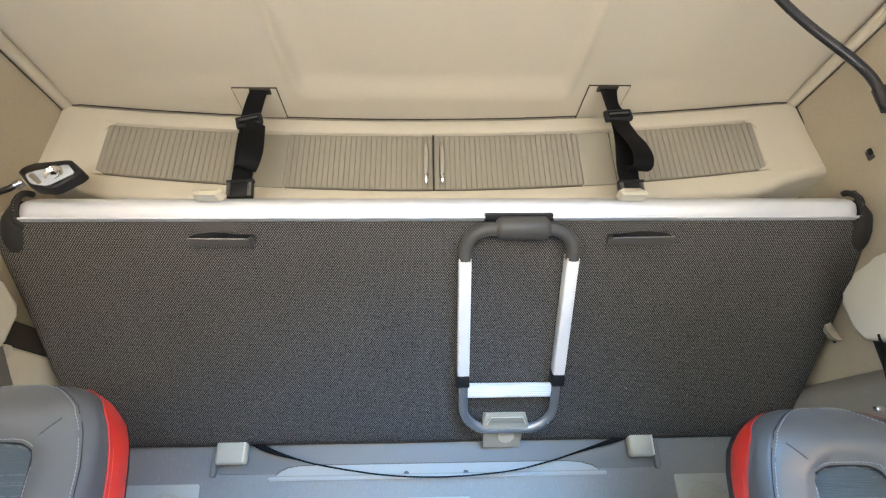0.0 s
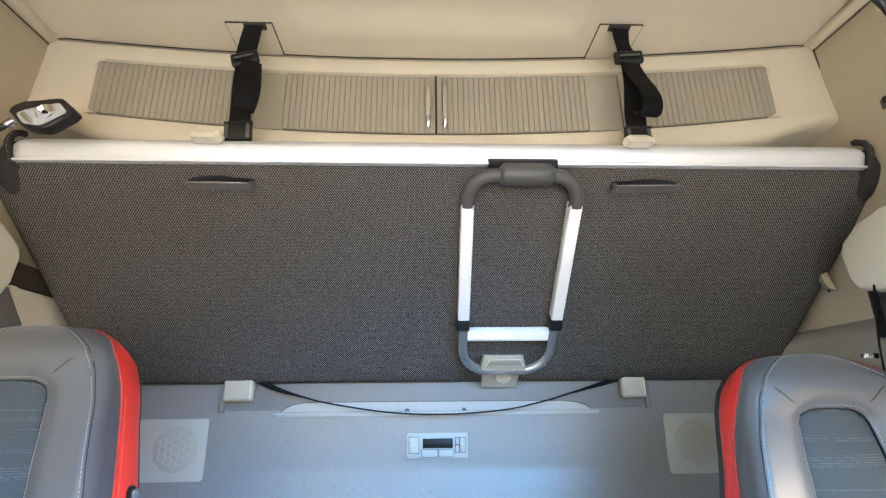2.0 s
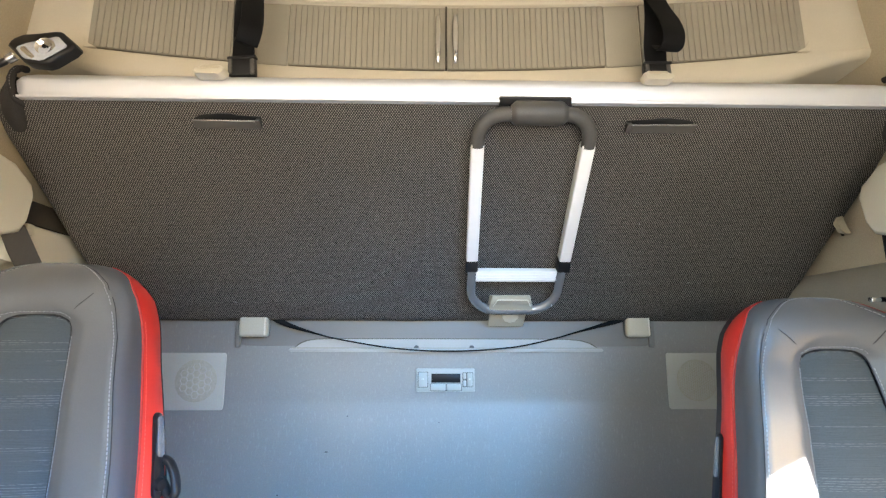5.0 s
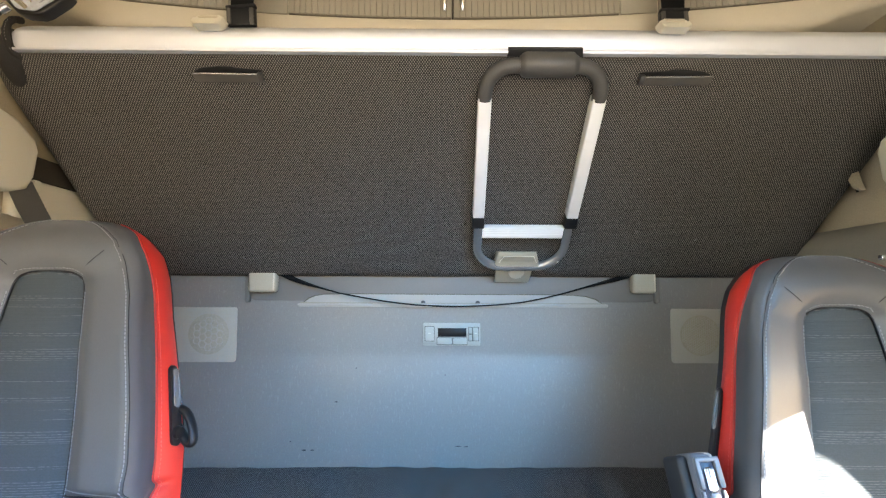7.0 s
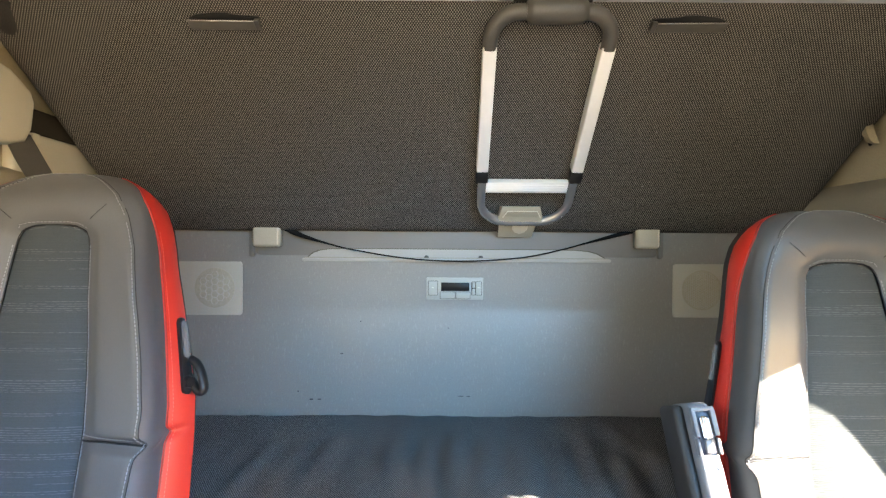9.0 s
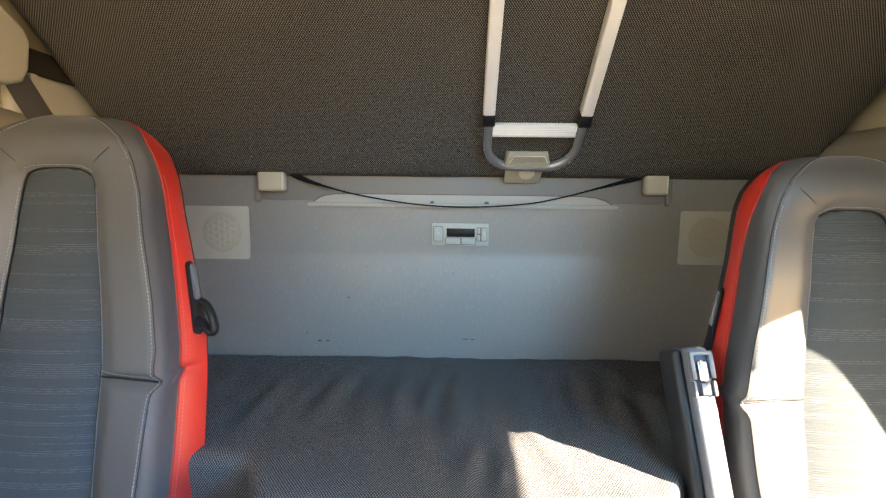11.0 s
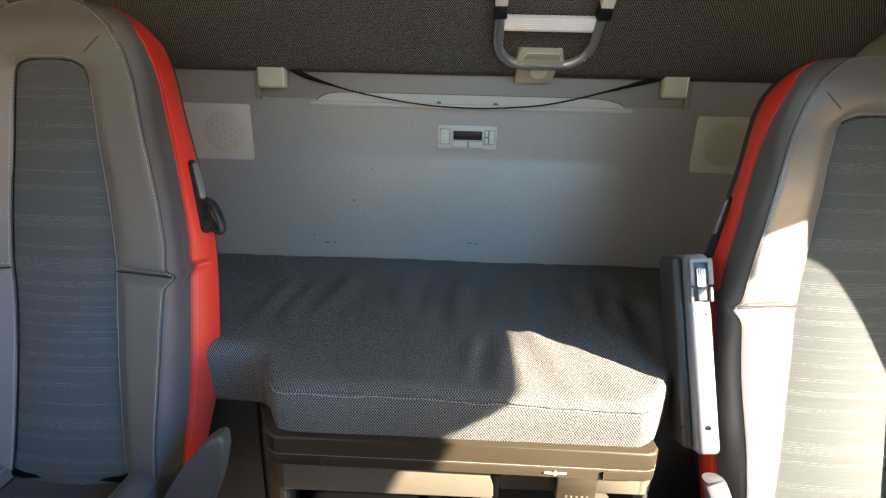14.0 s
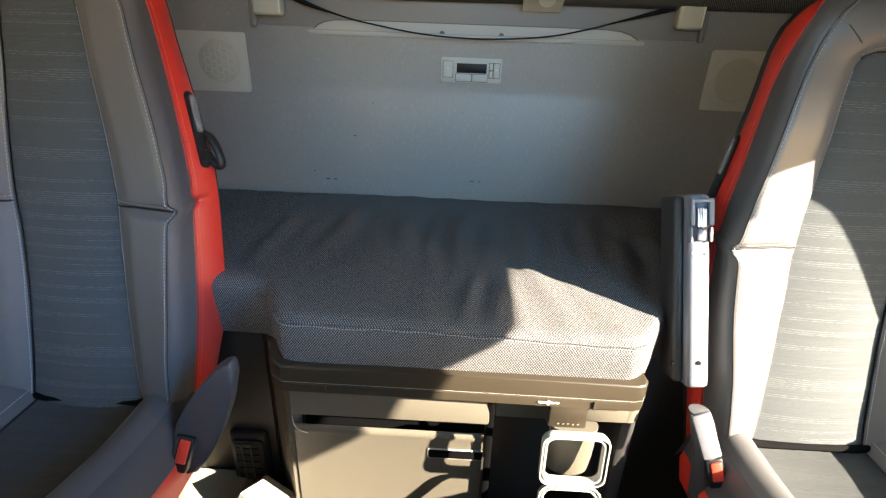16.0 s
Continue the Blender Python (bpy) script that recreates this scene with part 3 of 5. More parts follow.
vs = [0.0, 0.012, 0.03, 0.06, 0.1, 0.2, 0.3, 0.4, 0.5, 0.58, 0.63, 0.672, 0.70, 0.715, 0.722]
ds = [0.0, 0.003, 0.010, 0.022, 0.038, 0.060, 0.09, 0.13]
rows = []
for v in vs:
    row = []
    a, b = lerp(BU_LEFT, v), lerp(BU_RIGHT, v)
    us = [a + d for d in ds] + list(np.linspace(a + 0.2, b - 0.2, 24)) + [b - d for d in ds[::-1]]
    for u in us:
        d = min(u - a, b - u)
        k = max(0.0, 1 - d / 0.045)
        h = -0.032 * (1 - math.sqrt(max(0.0, 1 - k * k))) - 0.035 * smooth_step(0.672, 0.722, v) ** 2
        h += 0.0035 * noise.noise((u * 2.2, v * 3.1, 4.0)) * smooth_step(0, 0.1, d)
        h -= 0.006 * math.exp(-(v / 0.012) ** 2) * (1 + noise.noise((u * 6, 0, 2)))
        row.append(on_bunk(u, v, h))
    rows.append(row)
part("cover", loft(rows, closed=False), BUNK, bunk, "dark knitted cover with small pale dots", smooth=70)
for u, v, a in ((0.573, 0.507, 0.3), (0.754, 0.535, -0.8), (0.5605, 0.331, 1.2), (-0.590, 0.613, 0.6)):
    part("lint", tube([on_bunk(u + 0.004 * k * math.cos(a), v + 0.004 * k * math.sin(a), 0.0035) for k in (-1, 0, 1)], 0.0007, 5), THREAD, bunk, "pale fleck of lint")
back = []
for k in (0, 1):
    back.append([on_bunk(lerp((BU_LEFT, BU_RIGHT)[k], v), v, h) for v, h in ((0.01, -0.034), (0.3, -0.034), (0.6, -0.034), (0.718, -0.066), (0.715, -0.135), (0.01, -0.135))])
part("mattress_back", loft(back), BUNK_EDGE, bunk, "dark padded edge", smooth=30)

# front rail profile
prof = [(1.135, 1.870), (1.105, 1.871), (1.092, 1.868), (1.066, 1.851), (1.053, 1.840), (1.0485, 1.834), (1.0475, 1.829), (1.0495, 1.819), (1.053, 1.808), (1.0575, 1.798), (1.062, 1.795), (1.085, 1.797), (1.135, 1.815)]
xs = [-0.958, -0.955, -0.945] + list(np.linspace(-0.93, 1.07, 12)) + [1.085, 1.095, 1.098]
loops = []
for x in xs:
    e = min(x + 0.958, 1.098 - x)
    s = 0.80 + 0.20 * smooth_step(0, 0.013, e)
    loops.append([(x, 1.09 + (y - 1.09) * s, 1.83 + (z - 1.83) * s) for y, z in prof])
rail = part("rail", loft(loops), ALU_RAIL, bunk, "satin aluminium front rail", smooth=50)
part("rail_lip", loft([[(x, 1.062, 1.797), (x, 1.050, 1.7945), (x, 1.051, 1.790), (x, 1.066, 1.790)] for x in np.linspace(-0.95, 1.09, 6)]), ALU_RAIL, rail)
for x0, sgn in ((-0.958, -1), (1.098, 1)):
    hem = []
    for k in range(25):
        a = math.tau * (0.02 + 0.60 * k / 24)
        n = noise.noise((k * 0.9, sgn, 0))
        hem.append((x0 + sgn * (0.004 + 0.006 * n - 0.022 * smooth_step(14, 24, k)), 1.088 - 0.043 * math.sin(a) + 0.003 * n, 1.830 + 0.045 * math.cos(a) + 0.004 * noise.noise((k * 1.3, 5, sgn))))
    hm = part("gathered_hem", tube(hem, [0.0078 + 0.0022 * noise.noise((k * 1.7, 2, sgn)) for k in range(25)], 9), BUNK_EDGE, bunk, "gathered dark hem round the rail end", smooth=60)
    part("hem_stitching", stitches([(x - sgn * 0.003, y - 0.0074, z + 0.001) for x, y, z in hem[4:21]], 0.007, 0.003, 0.0005), THREAD, hm, "pale hem stitches")
    loops = []
    for i, (dx, s) in enumerate(((-0.004, 0.74), (0.010, 0.98), (0.026, 1.0), (0.042, 0.90), (0.054, 0.66), (0.058, 0.30))):
        cc = Vector((x0 + sgn * dx, 1.106 + 0.25 * dx, 1.796 - 0.30 * dx))
        loops.append([cc + BV * (0.070 * s * math.cos(math.tau * k / 28) * (1 + 0.06 * noise.noise((k * 0.6, i * 0.7, sgn)))) + BN * (0.040 * s * math.sin(math.tau * k / 28) * (1 + 0.10 * noise.noise((k * 0.5, i, 3 + sgn)))) for k in range(28)])
    part("end_cap", loft(loops), BUNK_EDGE, bunk, "dark padded end of the cover", smooth=60)


def pull_grip(u0, u1, side):
    """A moulded lip that stands off at its upper edge over a dark opening; side is the end with the dark cheek."""
    def at(k, v, h):
        return on_bunk(u0 + (u1 - u0) * (k if side > 0 else 1 - k), v, h)
    ks = (0.0, 0.02, 0.3, 0.6, 0.9, 0.92)
    lp = [[at(k, 0.076 - 0.004 * (k < 0.01), 0.003), at(k, 0.0735, 0.009), at(k, 0.0505 + 0.002 * k, 0.0185), at(k, 0.0490 + 0.002 * k, 0.0180), at(k, 0.0485 + 0.002 * k, 0.0150), at(k, 0.0725, 0.003)] for k in ks]
    g = part("pull_grip", loft(lp), GRIP, bunk, "dark grey moulded finger grip", smooth=30)
    # pale bar along the lip paints its bright edge highlight
    part("grip_highlight", tube([at(k, 0.0495 + 0.002 * k, 0.0183) for k in (0.0, 0.3, 0.6, 0.915)], 0.0011, 6), TUBE, g, "pale bar painting the highlight on the upper edge")
    part("grip_cheek", loft([[at(k, 0.050, 0.001), at(k, 0.050, 0.0165), at(k, 0.0745, 0.008), at(k, 0.0745, 0.001)] for k in (0.921, 0.96, 0.985)]), RUBBER, g, "dark rounded end")
    op = [(0.0, 0.049), (0.10, 0.043), (0.36, 0.0385), (0.56, 0.039), (0.62, 0.0425), (0.98, 0.047), (0.98, 0.066), (0.02, 0.066)]
    # flat black plate paints the shaded gap behind the lip
    part("opening", prism([(u0 + (u1 - u0) * (k if side > 0 else 1 - k), v) for k, v in op], 0.004, lambda u, v, h: on_bunk(u, v, h), 0.001), BLACK, g, "black plate painting the shade behind the grip")


pull_grip(-0.566, -0.408, 1)
pull_grip(0.460, 0.627, -1)
for x in (-0.508, 0.516):
    lt = part("release_catch", prism(round_rect(x - 0.032, 1.829, x + 0.032, 1.861, 0.010), 0.030, lambda u, v, h: (u, 1.056 - h + (v - 1.855) * 0.7, v), 0.007, 3), CREAM, bunk, "cream plastic release catch")
    part("insert", prism(round_rect(x - 0.021, 1.850, x + 0.021, 1.8590, 0.003), 0.002, lambda u, v, h: (u, 1.0265 - h + (v - 1.855) * 0.7, v), 0.0008), TRIM, lt)

# ---- folding ladder on the underside of the bunk ----
ladder = thing("ladder", on_bunk(0.247, 0.66, 0.02), "folded aluminium bunk ladder with grey bends", "ladder")
LH = 0.022
M = Matrix((Vector((1, 0, 0)), BV, BN)).transposed()
for ua, ub in ((0.1046, 0.1077), (0.3735, 0.3675)):
    c = [on_bunk(ua, 0.098, LH), on_bunk(ub, 0.442, LH)]
    yaw = M @ Matrix.Rotation(-math.atan2(ub - ua, 0.344), 3, "Z")
    part("side_bar", rbox((c[0] + c[1]) / 2 - BN * 0.005, (0.032, 0.344, 0.034), 0.004, 3, yaw), ALU, ladder, "flat aluminium side bar")
    part("collar", rbox(on_bunk(ub, 0.458, LH - 0.002), (0.035, 0.036, 0.034), 0.004, 2, M), BLACK, ladder, "black plastic collar")

def bend(u_in, u_out, v0, v1, rad, sgn, n=9):
    """Points from the upright at u_out round a corner to the crosswise run at v1."""
    pts = [on_bunk(u_out, v0, LH)]
    cu, cv = u_out + (1 if u_in > u_out else -1) * rad, v1 + sgn * rad
    for k in range(n + 1):
        a = math.pi / 2 * k / n
        pts.append(on_bunk(cu - (1 if u_in > u_out else -1) * rad * math.cos(a), cv - sgn * rad * math.sin(a), LH))
    pts.append(on_bunk(u_in, v1, LH))
    return pts


for uo, ui in ((0.1046, 0.190), (0.3735, 0.296)):
    part("upper_bend", tube(bend(ui, uo, 0.106, 0.026, 0.062, 1), 0.0175, 14, up=BN), RUBBER, ladder, "dark grey rubber-covered bend", smooth=60)
part("grip_sleeve", tube([on_bunk(u, 0.024, LH) for u in (0.178, 0.182, 0.186, 0.192, 0.245, 0.296, 0.301, 0.305, 0.310)], [0.019, 0.022, 0.026, 0.0285, 0.0285, 0.0285, 0.026, 0.022, 0.019], 18), RUBBER, ladder, "thick dark rubber hand grip", smooth=50)
part("hinge_plate", prism([(0.152, -0.009), (0.318, -0.009), (0.321, 0.010), (0.150, 0.010)], 0.014, lambda u, v, h: on_bunk(u, v, h), 0.003), BLACK, ladder, "black hinge plate")
rung = part("rung", rbox(on_bunk(0.2355, 0.494, LH), (0.232, 0.038, 0.020), 0.004, 2, M), ALU, ladder, "ribbed aluminium step")
for dv in (-0.009, -0.003, 0.003, 0.009):
    part("rib", rbox(on_bunk(0.2355, 0.494 + dv, LH + 0.0105), (0.228, 0.0025, 0.002), 0.0006, 1, M), ALU, rung)
low = bend(0.237, 0.1095, 0.470, 0.625, 0.080, -1)[:-1]
low2 = bend(0.237, 0.3655, 0.470, 0.625, 0.080, -1)[:-1]
part("lower_loop", tube(low + low2[::-1], 0.0148, 14, up=BN), TUBE, ladder, "grey metal lower loop", smooth=60)
catch = thing("ladder_catch", on_bunk(0.24, 0.72, 0.0), "cream plastic spring catch holding the ladder", "catch")
part("plate", prism([(0.172, 0.600), (0.292, 0.600), (0.281, 0.708), (0.174, 0.708)], 0.006, lambda u, v, h: on_bunk(u, v, h), 0.002), CREAM_DULL, catch)
cb = part("jaw", prism([(0.170, 0.5585), (0.284, 0.5585), (0.291, 0.585), (0.297, 0.600), (0.297, 0.616), (0.292, 0.6205), (0.171, 0.6205), (0.166, 0.616), (0.166, 0.600)], 0.034, lambda u, v, h: on_bunk(u, v + 0.8 * (0.034 - h), h), 0.005, 3), CREAM_DULL, catch)
# slightly raised plate; the recess's shade is put into its darker colour
part("recess", prism(round_rect(0.180, 0.578, 0.285, 0.596, 0.008), 0.002, lambda u, v, h: on_bunk(u, v, h + 0.0332), 0.001), SLAT_PLAIN, cb)
part("rim", tube([on_bunk(u, v, 0.0362) for u, v in ((0.177, 0.599), (0.190, 0.5755), (0.277, 0.5755), (0.288, 0.599))], 0.0016, 6), CREAM, cb)
part("tongue", prism([(0.213, 0.640), (0.262, 0.640), (0.261, 0.668), (0.252, 0.681), (0.238, 0.686), (0.223, 0.681), (0.214, 0.668)], 0.010, lambda u, v, h: on_bunk(u, v, h + 0.005), 0.003), CREAM, catch)

# ---- fixtures of the rear wall ----
def on_wall(u, v, h):
    return (u, YB - h, v)


for x0, x1, cx, lit in ((-0.862, -0.640, -0.727, True), (0.738, 0.945, 0.830, False)):
    sp = thing("speaker_panel", ((x0 + x1) / 2, YB, 1.038), "square grey-beige plastic speaker panel with a honeycomb grille" if lit else "square grey-beige plastic speaker panel with a fine round grille", "speaker", "rear speakers")
    part("panel", prism(round_rect(x0, 1.038, x1, 1.209, 0.008), 0.007, on_wall, 0.003, 3), GREY_TRIM, sp)
    part("grille_cloth", prism([(cx + 0.064 * math.cos(math.tau * k / 32), 1.125 + 0.064 * math.sin(math.tau * k / 32)) for k in range(32)], 0.0078, on_wall, 0.0006), SPEAKER, sp, "round grille")
    bm = bmesh.new()
    a = 0.0122 if lit else 0.0045
    span = 7 if lit else 16
    for i in range(-span, span + 1):
        for j in range(-span, span + 1):
            hx, hz = a * 1.5 * i, a * math.sqrt(3) * (j + 0.5 * (i % 2))
            if math.hypot(hx, hz) > 0.062 - a * (0.6 if lit else 1):
                continue
            ring = []
            for rr, hh in ((a * 0.99, 0.0080), (a * 0.99, 0.0096), (a * 0.83, 0.0096), (a * 0.83, 0.0080)):
                ring.append([on_wall(cx + hx + rr * math.cos(math.tau * k / 6), 1.125 + hz + rr * math.sin(math.tau * k / 6), hh) for k in range(6)])
            loft(ring, caps=False, bm=bm)
    part("grille", bm, GREY_TRIM, sp, "honeycomb grille", smooth=0)

ctl = thing("bunk_control_panel", (0.04, YB, 1.09), "light grey control panel with a small dark display", "control panel")
part("housing", prism(round_rect(-0.0505, 1.0915, 0.1305, 1.1615, 0.003), 0.010, on_wall, 0.003, 3), GREY_TRIM, ctl)
part("display", prism([(-0.004, 1.119), (0.086, 1.119), (0.086, 1.146), (-0.004, 1.146)], 0.003, lambda u, v, h: on_wall(u, v, h + 0.0095), 0.0008), SCREEN, ctl, "dark display")
for u0, v0, u1, v1 in ((-0.044, 1.106, -0.016, 1.150), (-0.006, 1.095, 0.040, 1.115), (0.044, 1.095, 0.088, 1.115), (0.094, 1.107, 0.104, 1.126), (0.094, 1.129, 0.104, 1.148), (0.107, 1.107, 0.124, 1.148)):
    part("joint", prism(round_rect(u0 - 0.0016, v0 - 0.0016, u1 + 0.0016, v1 + 0.0016, 0.002, 2), 0.0015, lambda u, v, h: on_wall(u, v, h + 0.0095)), RUBBER, ctl)
    part("button", prism(round_rect(u0, v0, u1, v1, 0.002, 2), 0.0045, lambda u, v, h: on_wall(u, v, h + 0.0095), 0.0012), GREY_TRIM, ctl)
for u in (-0.030, 0.1155):
    part("mark", rbox(on_wall(u, 1.130, 0.0142), (0.007, 0.001, 0.0022), 0), CREAM, ctl)

tray = thing("wall_tray", (XM, YB, 1.215), "long shallow grey storage lip moulded on the rear wall", "tray")
part("panel", prism([(-0.598, 1.40), (-0.598, 1.236), (-0.585, 1.231), (-0.44, 1.2305), (0.54, 1.2285), (0.675, 1.2290), (0.687, 1.234), (0.687, 1.40)], 0.007, on_wall, 0.004, 3), GREY_WALL, tray, "smooth grey moulded panel")
HOLLOW = [(-0.428, 1.2255), (-0.412, 1.2375), (-0.392, 1.2455), (-0.362, 1.2500), (-0.30, 1.2515), (0.36, 1.2505), (0.425, 1.2495), (0.465, 1.2455), (0.495, 1.2370), (0.516, 1.2250)]
# larger brown sheet behind the hollow paints its shadow line
part("hollow_shade_line", prism([(u + (0.004 if u > 0 else -0.004) * (v < 1.246), v + 0.0026 * (v > 1.23)) for u, v in HOLLOW], 0.002, lambda u, v, h: on_wall(u, v, h + 0.0066)), BROWN, tray, "dark shadow line round the hollow")
part("hollow", prism(HOLLOW, 0.002, lambda u, v, h: on_wall(u, v, h + 0.0078)), TRAY, tray, "paler hollow")
part("lip_gap", prism([(-0.440, 1.2225), (0.530, 1.2215), (0.530, 1.2245), (-0.440, 1.2258)], 0.002, lambda u, v, h: on_wall(u, v, h + 0.0090)), SILL, tray)
part("lip", prism(round_rect(-0.448, 1.2120, 0.537, 1.2225, 0.005), 0.015, on_wall, 0.004, 3), TRAY, tray, "rounded front lip")
for u in (-0.051, 0.122):
    part("stud", prism([(u - 0.008, 1.2245), (u + 0.008, 1.2245), (u + 0.0065, 1.2300), (u + 0.002, 1.2325), (u - 0.003, 1.2325), (u - 0.0065, 1.2290)], 0.008, lambda a, b, h: on_wall(a, b, h + 0.009), 0.002), RUBBER, tray, "small dark stud")

for x0, x1, s in ((-0.596, -0.509, -1), (0.607, 0.680, 1)):
    hb = thing("hinge_block", ((x0 + x1) / 2, 1.55, 1.262), "cream plastic hinge cover under the folded bunk", "hinge cover", "hinge covers")
    part("cover", rbox(((x0 + x1) / 2, 1.553, 1.290), (x1 - x0, 0.035, 0.066), 0.010, 4), CREAM_DULL, hb)
    part("end_rib", rbox((x1 - 0.006, 1.534, 1.290), (0.005, 0.004, 0.054), 0.0018, 2), CREAM, hb, "paler rounded edge")
    e = x0 - 0.002 if s < 0 else x1 + 0.005
    rib = [(0.0, 1.33), (0.0, 1.230), (0.003, 1.2255), (0.008, 1.2240), (0.013, 1.2255), (0.016, 1.231), (0.017, 1.33)]
    part("bracket", prism([(e + s * a, z) for a, z in rib][::s], 0.019, on_wall, 0.003, 2), GREY_WALL, hb, "grey moulded upright rib")
    part("slot", rbox((e - s * 0.003, 1.560, 1.298), (0.007, 0.022, 0.070), 0.002), GAP, hb, "dark gap beside the cover")

cord = spline([(-0.500, 1.556, 1.318), (-0.445, 1.552, 1.293), (-0.365, 1.545, 1.269), (-0.276, 1.541, 1.248), (-0.104, 1.538, 1.222), (0.068, 1.537, 1.215), (0.241, 1.538, 1.226), (0.360, 1.541, 1.249), (0.450, 1.546, 1.273), (0.540, 1.552, 1.297), (0.600, 1.556, 1.313)], 6)
rr = [0.0022 + 0.0070 * smooth_step(0.24, 0.02, i / (len(cord) - 1)) + 0.0055 * smooth_step(0.76, 0.97, i / (len(cord) - 1)) for i in range(len(cord))]
solid("elastic_cord", tube(cord, rr, 8, flat=0.4, up=(0, 1, 0)), WEB, "thin black elastic cord sagging along the rear wall", "cord", at=(0.02, 1.53, 1.21))

scuffs = thing("wall_scuffs", (-0.32, YB - 0.012, 0.80), "small dark scuff marks on the felt wall", "scuffs")
for u, v, w, h in ((-0.319, 0.918, 0.010, 0.004), (-0.412, 0.775, 0.013, 0.005), (-0.387, 0.775, 0.012, 0.004), (0.06, 0.787, 0.018, 0.003), (0.085, 0.786, 0.012, 0.003), (-0.455, 0.80, 0.005, 0.004), (0.02, 1.00, 0.004, 0.003), (-0.26, 1.02, 0.004, 0.004)):
    part("scuff", prism([(u + w * 0.5 * math.cos(a) * (1 + 0.3 * math.sin(3 * a + u * 50)), v + h * 0.5 * math.sin(a)) for a in np.linspace(0, math.tau, 11)[:-1]], 0.0008, lambda a, b, c: (a, YB - 0.0055 - (1.03 - min(b, 1.03)) * 0.0613 - c, b)), SCUFF, scuffs)

# ---- lower bunk ----
def bunk_front(x, off=0.0):
    y = lerp([(-1.06, 0.945), (-0.475, 0.940), (-0.415, 0.938), (-0.388, 0.922), (-0.338, 0.830), (-0.320, 0.804), (-0.292, 0.797), (0.0, 0.797), (0.375, 0.795), (0.402, 0.812), (0.470, 0.92), (0.52, 0.94), (1.16, 0.945)], x)
    return y + off


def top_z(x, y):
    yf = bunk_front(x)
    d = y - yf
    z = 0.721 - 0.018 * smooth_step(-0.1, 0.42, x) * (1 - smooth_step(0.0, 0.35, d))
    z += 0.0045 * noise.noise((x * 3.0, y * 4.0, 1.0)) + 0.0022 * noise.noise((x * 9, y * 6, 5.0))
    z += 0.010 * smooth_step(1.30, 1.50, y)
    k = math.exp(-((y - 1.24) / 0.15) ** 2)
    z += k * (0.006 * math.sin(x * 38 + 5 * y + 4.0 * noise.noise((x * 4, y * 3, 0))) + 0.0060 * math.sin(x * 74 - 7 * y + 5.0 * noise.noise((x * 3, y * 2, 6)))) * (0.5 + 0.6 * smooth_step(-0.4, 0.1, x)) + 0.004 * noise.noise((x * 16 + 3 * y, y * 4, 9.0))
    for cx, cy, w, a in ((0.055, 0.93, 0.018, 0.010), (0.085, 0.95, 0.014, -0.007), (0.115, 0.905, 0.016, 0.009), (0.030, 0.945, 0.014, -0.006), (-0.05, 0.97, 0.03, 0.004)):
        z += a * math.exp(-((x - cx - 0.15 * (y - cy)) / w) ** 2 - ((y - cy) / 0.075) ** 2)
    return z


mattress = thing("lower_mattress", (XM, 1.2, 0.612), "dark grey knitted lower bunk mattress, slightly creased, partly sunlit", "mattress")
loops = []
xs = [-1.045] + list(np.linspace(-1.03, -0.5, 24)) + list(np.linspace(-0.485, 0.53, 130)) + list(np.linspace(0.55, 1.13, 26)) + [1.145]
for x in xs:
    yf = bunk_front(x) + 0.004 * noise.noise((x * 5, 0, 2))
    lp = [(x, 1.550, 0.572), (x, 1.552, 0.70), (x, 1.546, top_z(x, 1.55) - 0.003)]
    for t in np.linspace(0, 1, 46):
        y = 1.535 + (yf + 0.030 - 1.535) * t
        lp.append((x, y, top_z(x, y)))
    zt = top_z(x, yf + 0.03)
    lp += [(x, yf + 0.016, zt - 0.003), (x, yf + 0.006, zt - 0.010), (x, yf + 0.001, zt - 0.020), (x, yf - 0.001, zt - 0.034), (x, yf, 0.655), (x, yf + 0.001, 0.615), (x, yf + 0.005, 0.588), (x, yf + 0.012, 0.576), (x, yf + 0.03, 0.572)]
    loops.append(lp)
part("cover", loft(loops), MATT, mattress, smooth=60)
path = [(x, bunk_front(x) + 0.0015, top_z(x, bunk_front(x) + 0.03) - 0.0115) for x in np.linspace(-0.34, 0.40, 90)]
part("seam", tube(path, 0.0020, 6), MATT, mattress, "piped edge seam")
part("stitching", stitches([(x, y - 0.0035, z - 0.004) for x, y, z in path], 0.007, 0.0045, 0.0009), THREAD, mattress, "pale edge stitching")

base = thing("bunk_locker", (XM, 1.2, 0.0), "dark plastic bunk base with a brown-grey locker front", "bunk base")


def plan(poly, z0, z1, bevel=0.0, seg=2):
    return prism(poly, z1 - z0, lambda u, v, h: (u, v, z0 + h), bevel, seg)


part("body", plan([(-0.335, 0.905), (0.115, 0.905), (0.115, 0.985), (0.39, 0.985), (0.46, 0.99), (1.14, 0.99), (1.14, 1.565), (-1.04, 1.565), (-1.04, 1.02), (-0.455, 1.02), (-0.335, 0.92)], 0.0, 0.570), DARK, base)
part("side_face", plan([(-0.345, 0.845), (-0.333, 0.846), (-0.333, 0.904), (-0.42, 0.99), (-0.43, 0.985)], 0.0, 0.545), BROWN, base, "brown-grey side of the locker", smooth=20)
part("side_face", rbox((-0.60, 1.012, 0.27), (0.30, 0.012, 0.54), 0.004), DARK, base, "dark panel beside the locker")
part("fascia", rbox((-0.108, 0.860, 0.5055), (0.430, 0.088, 0.085), 0.004), BROWN, base)
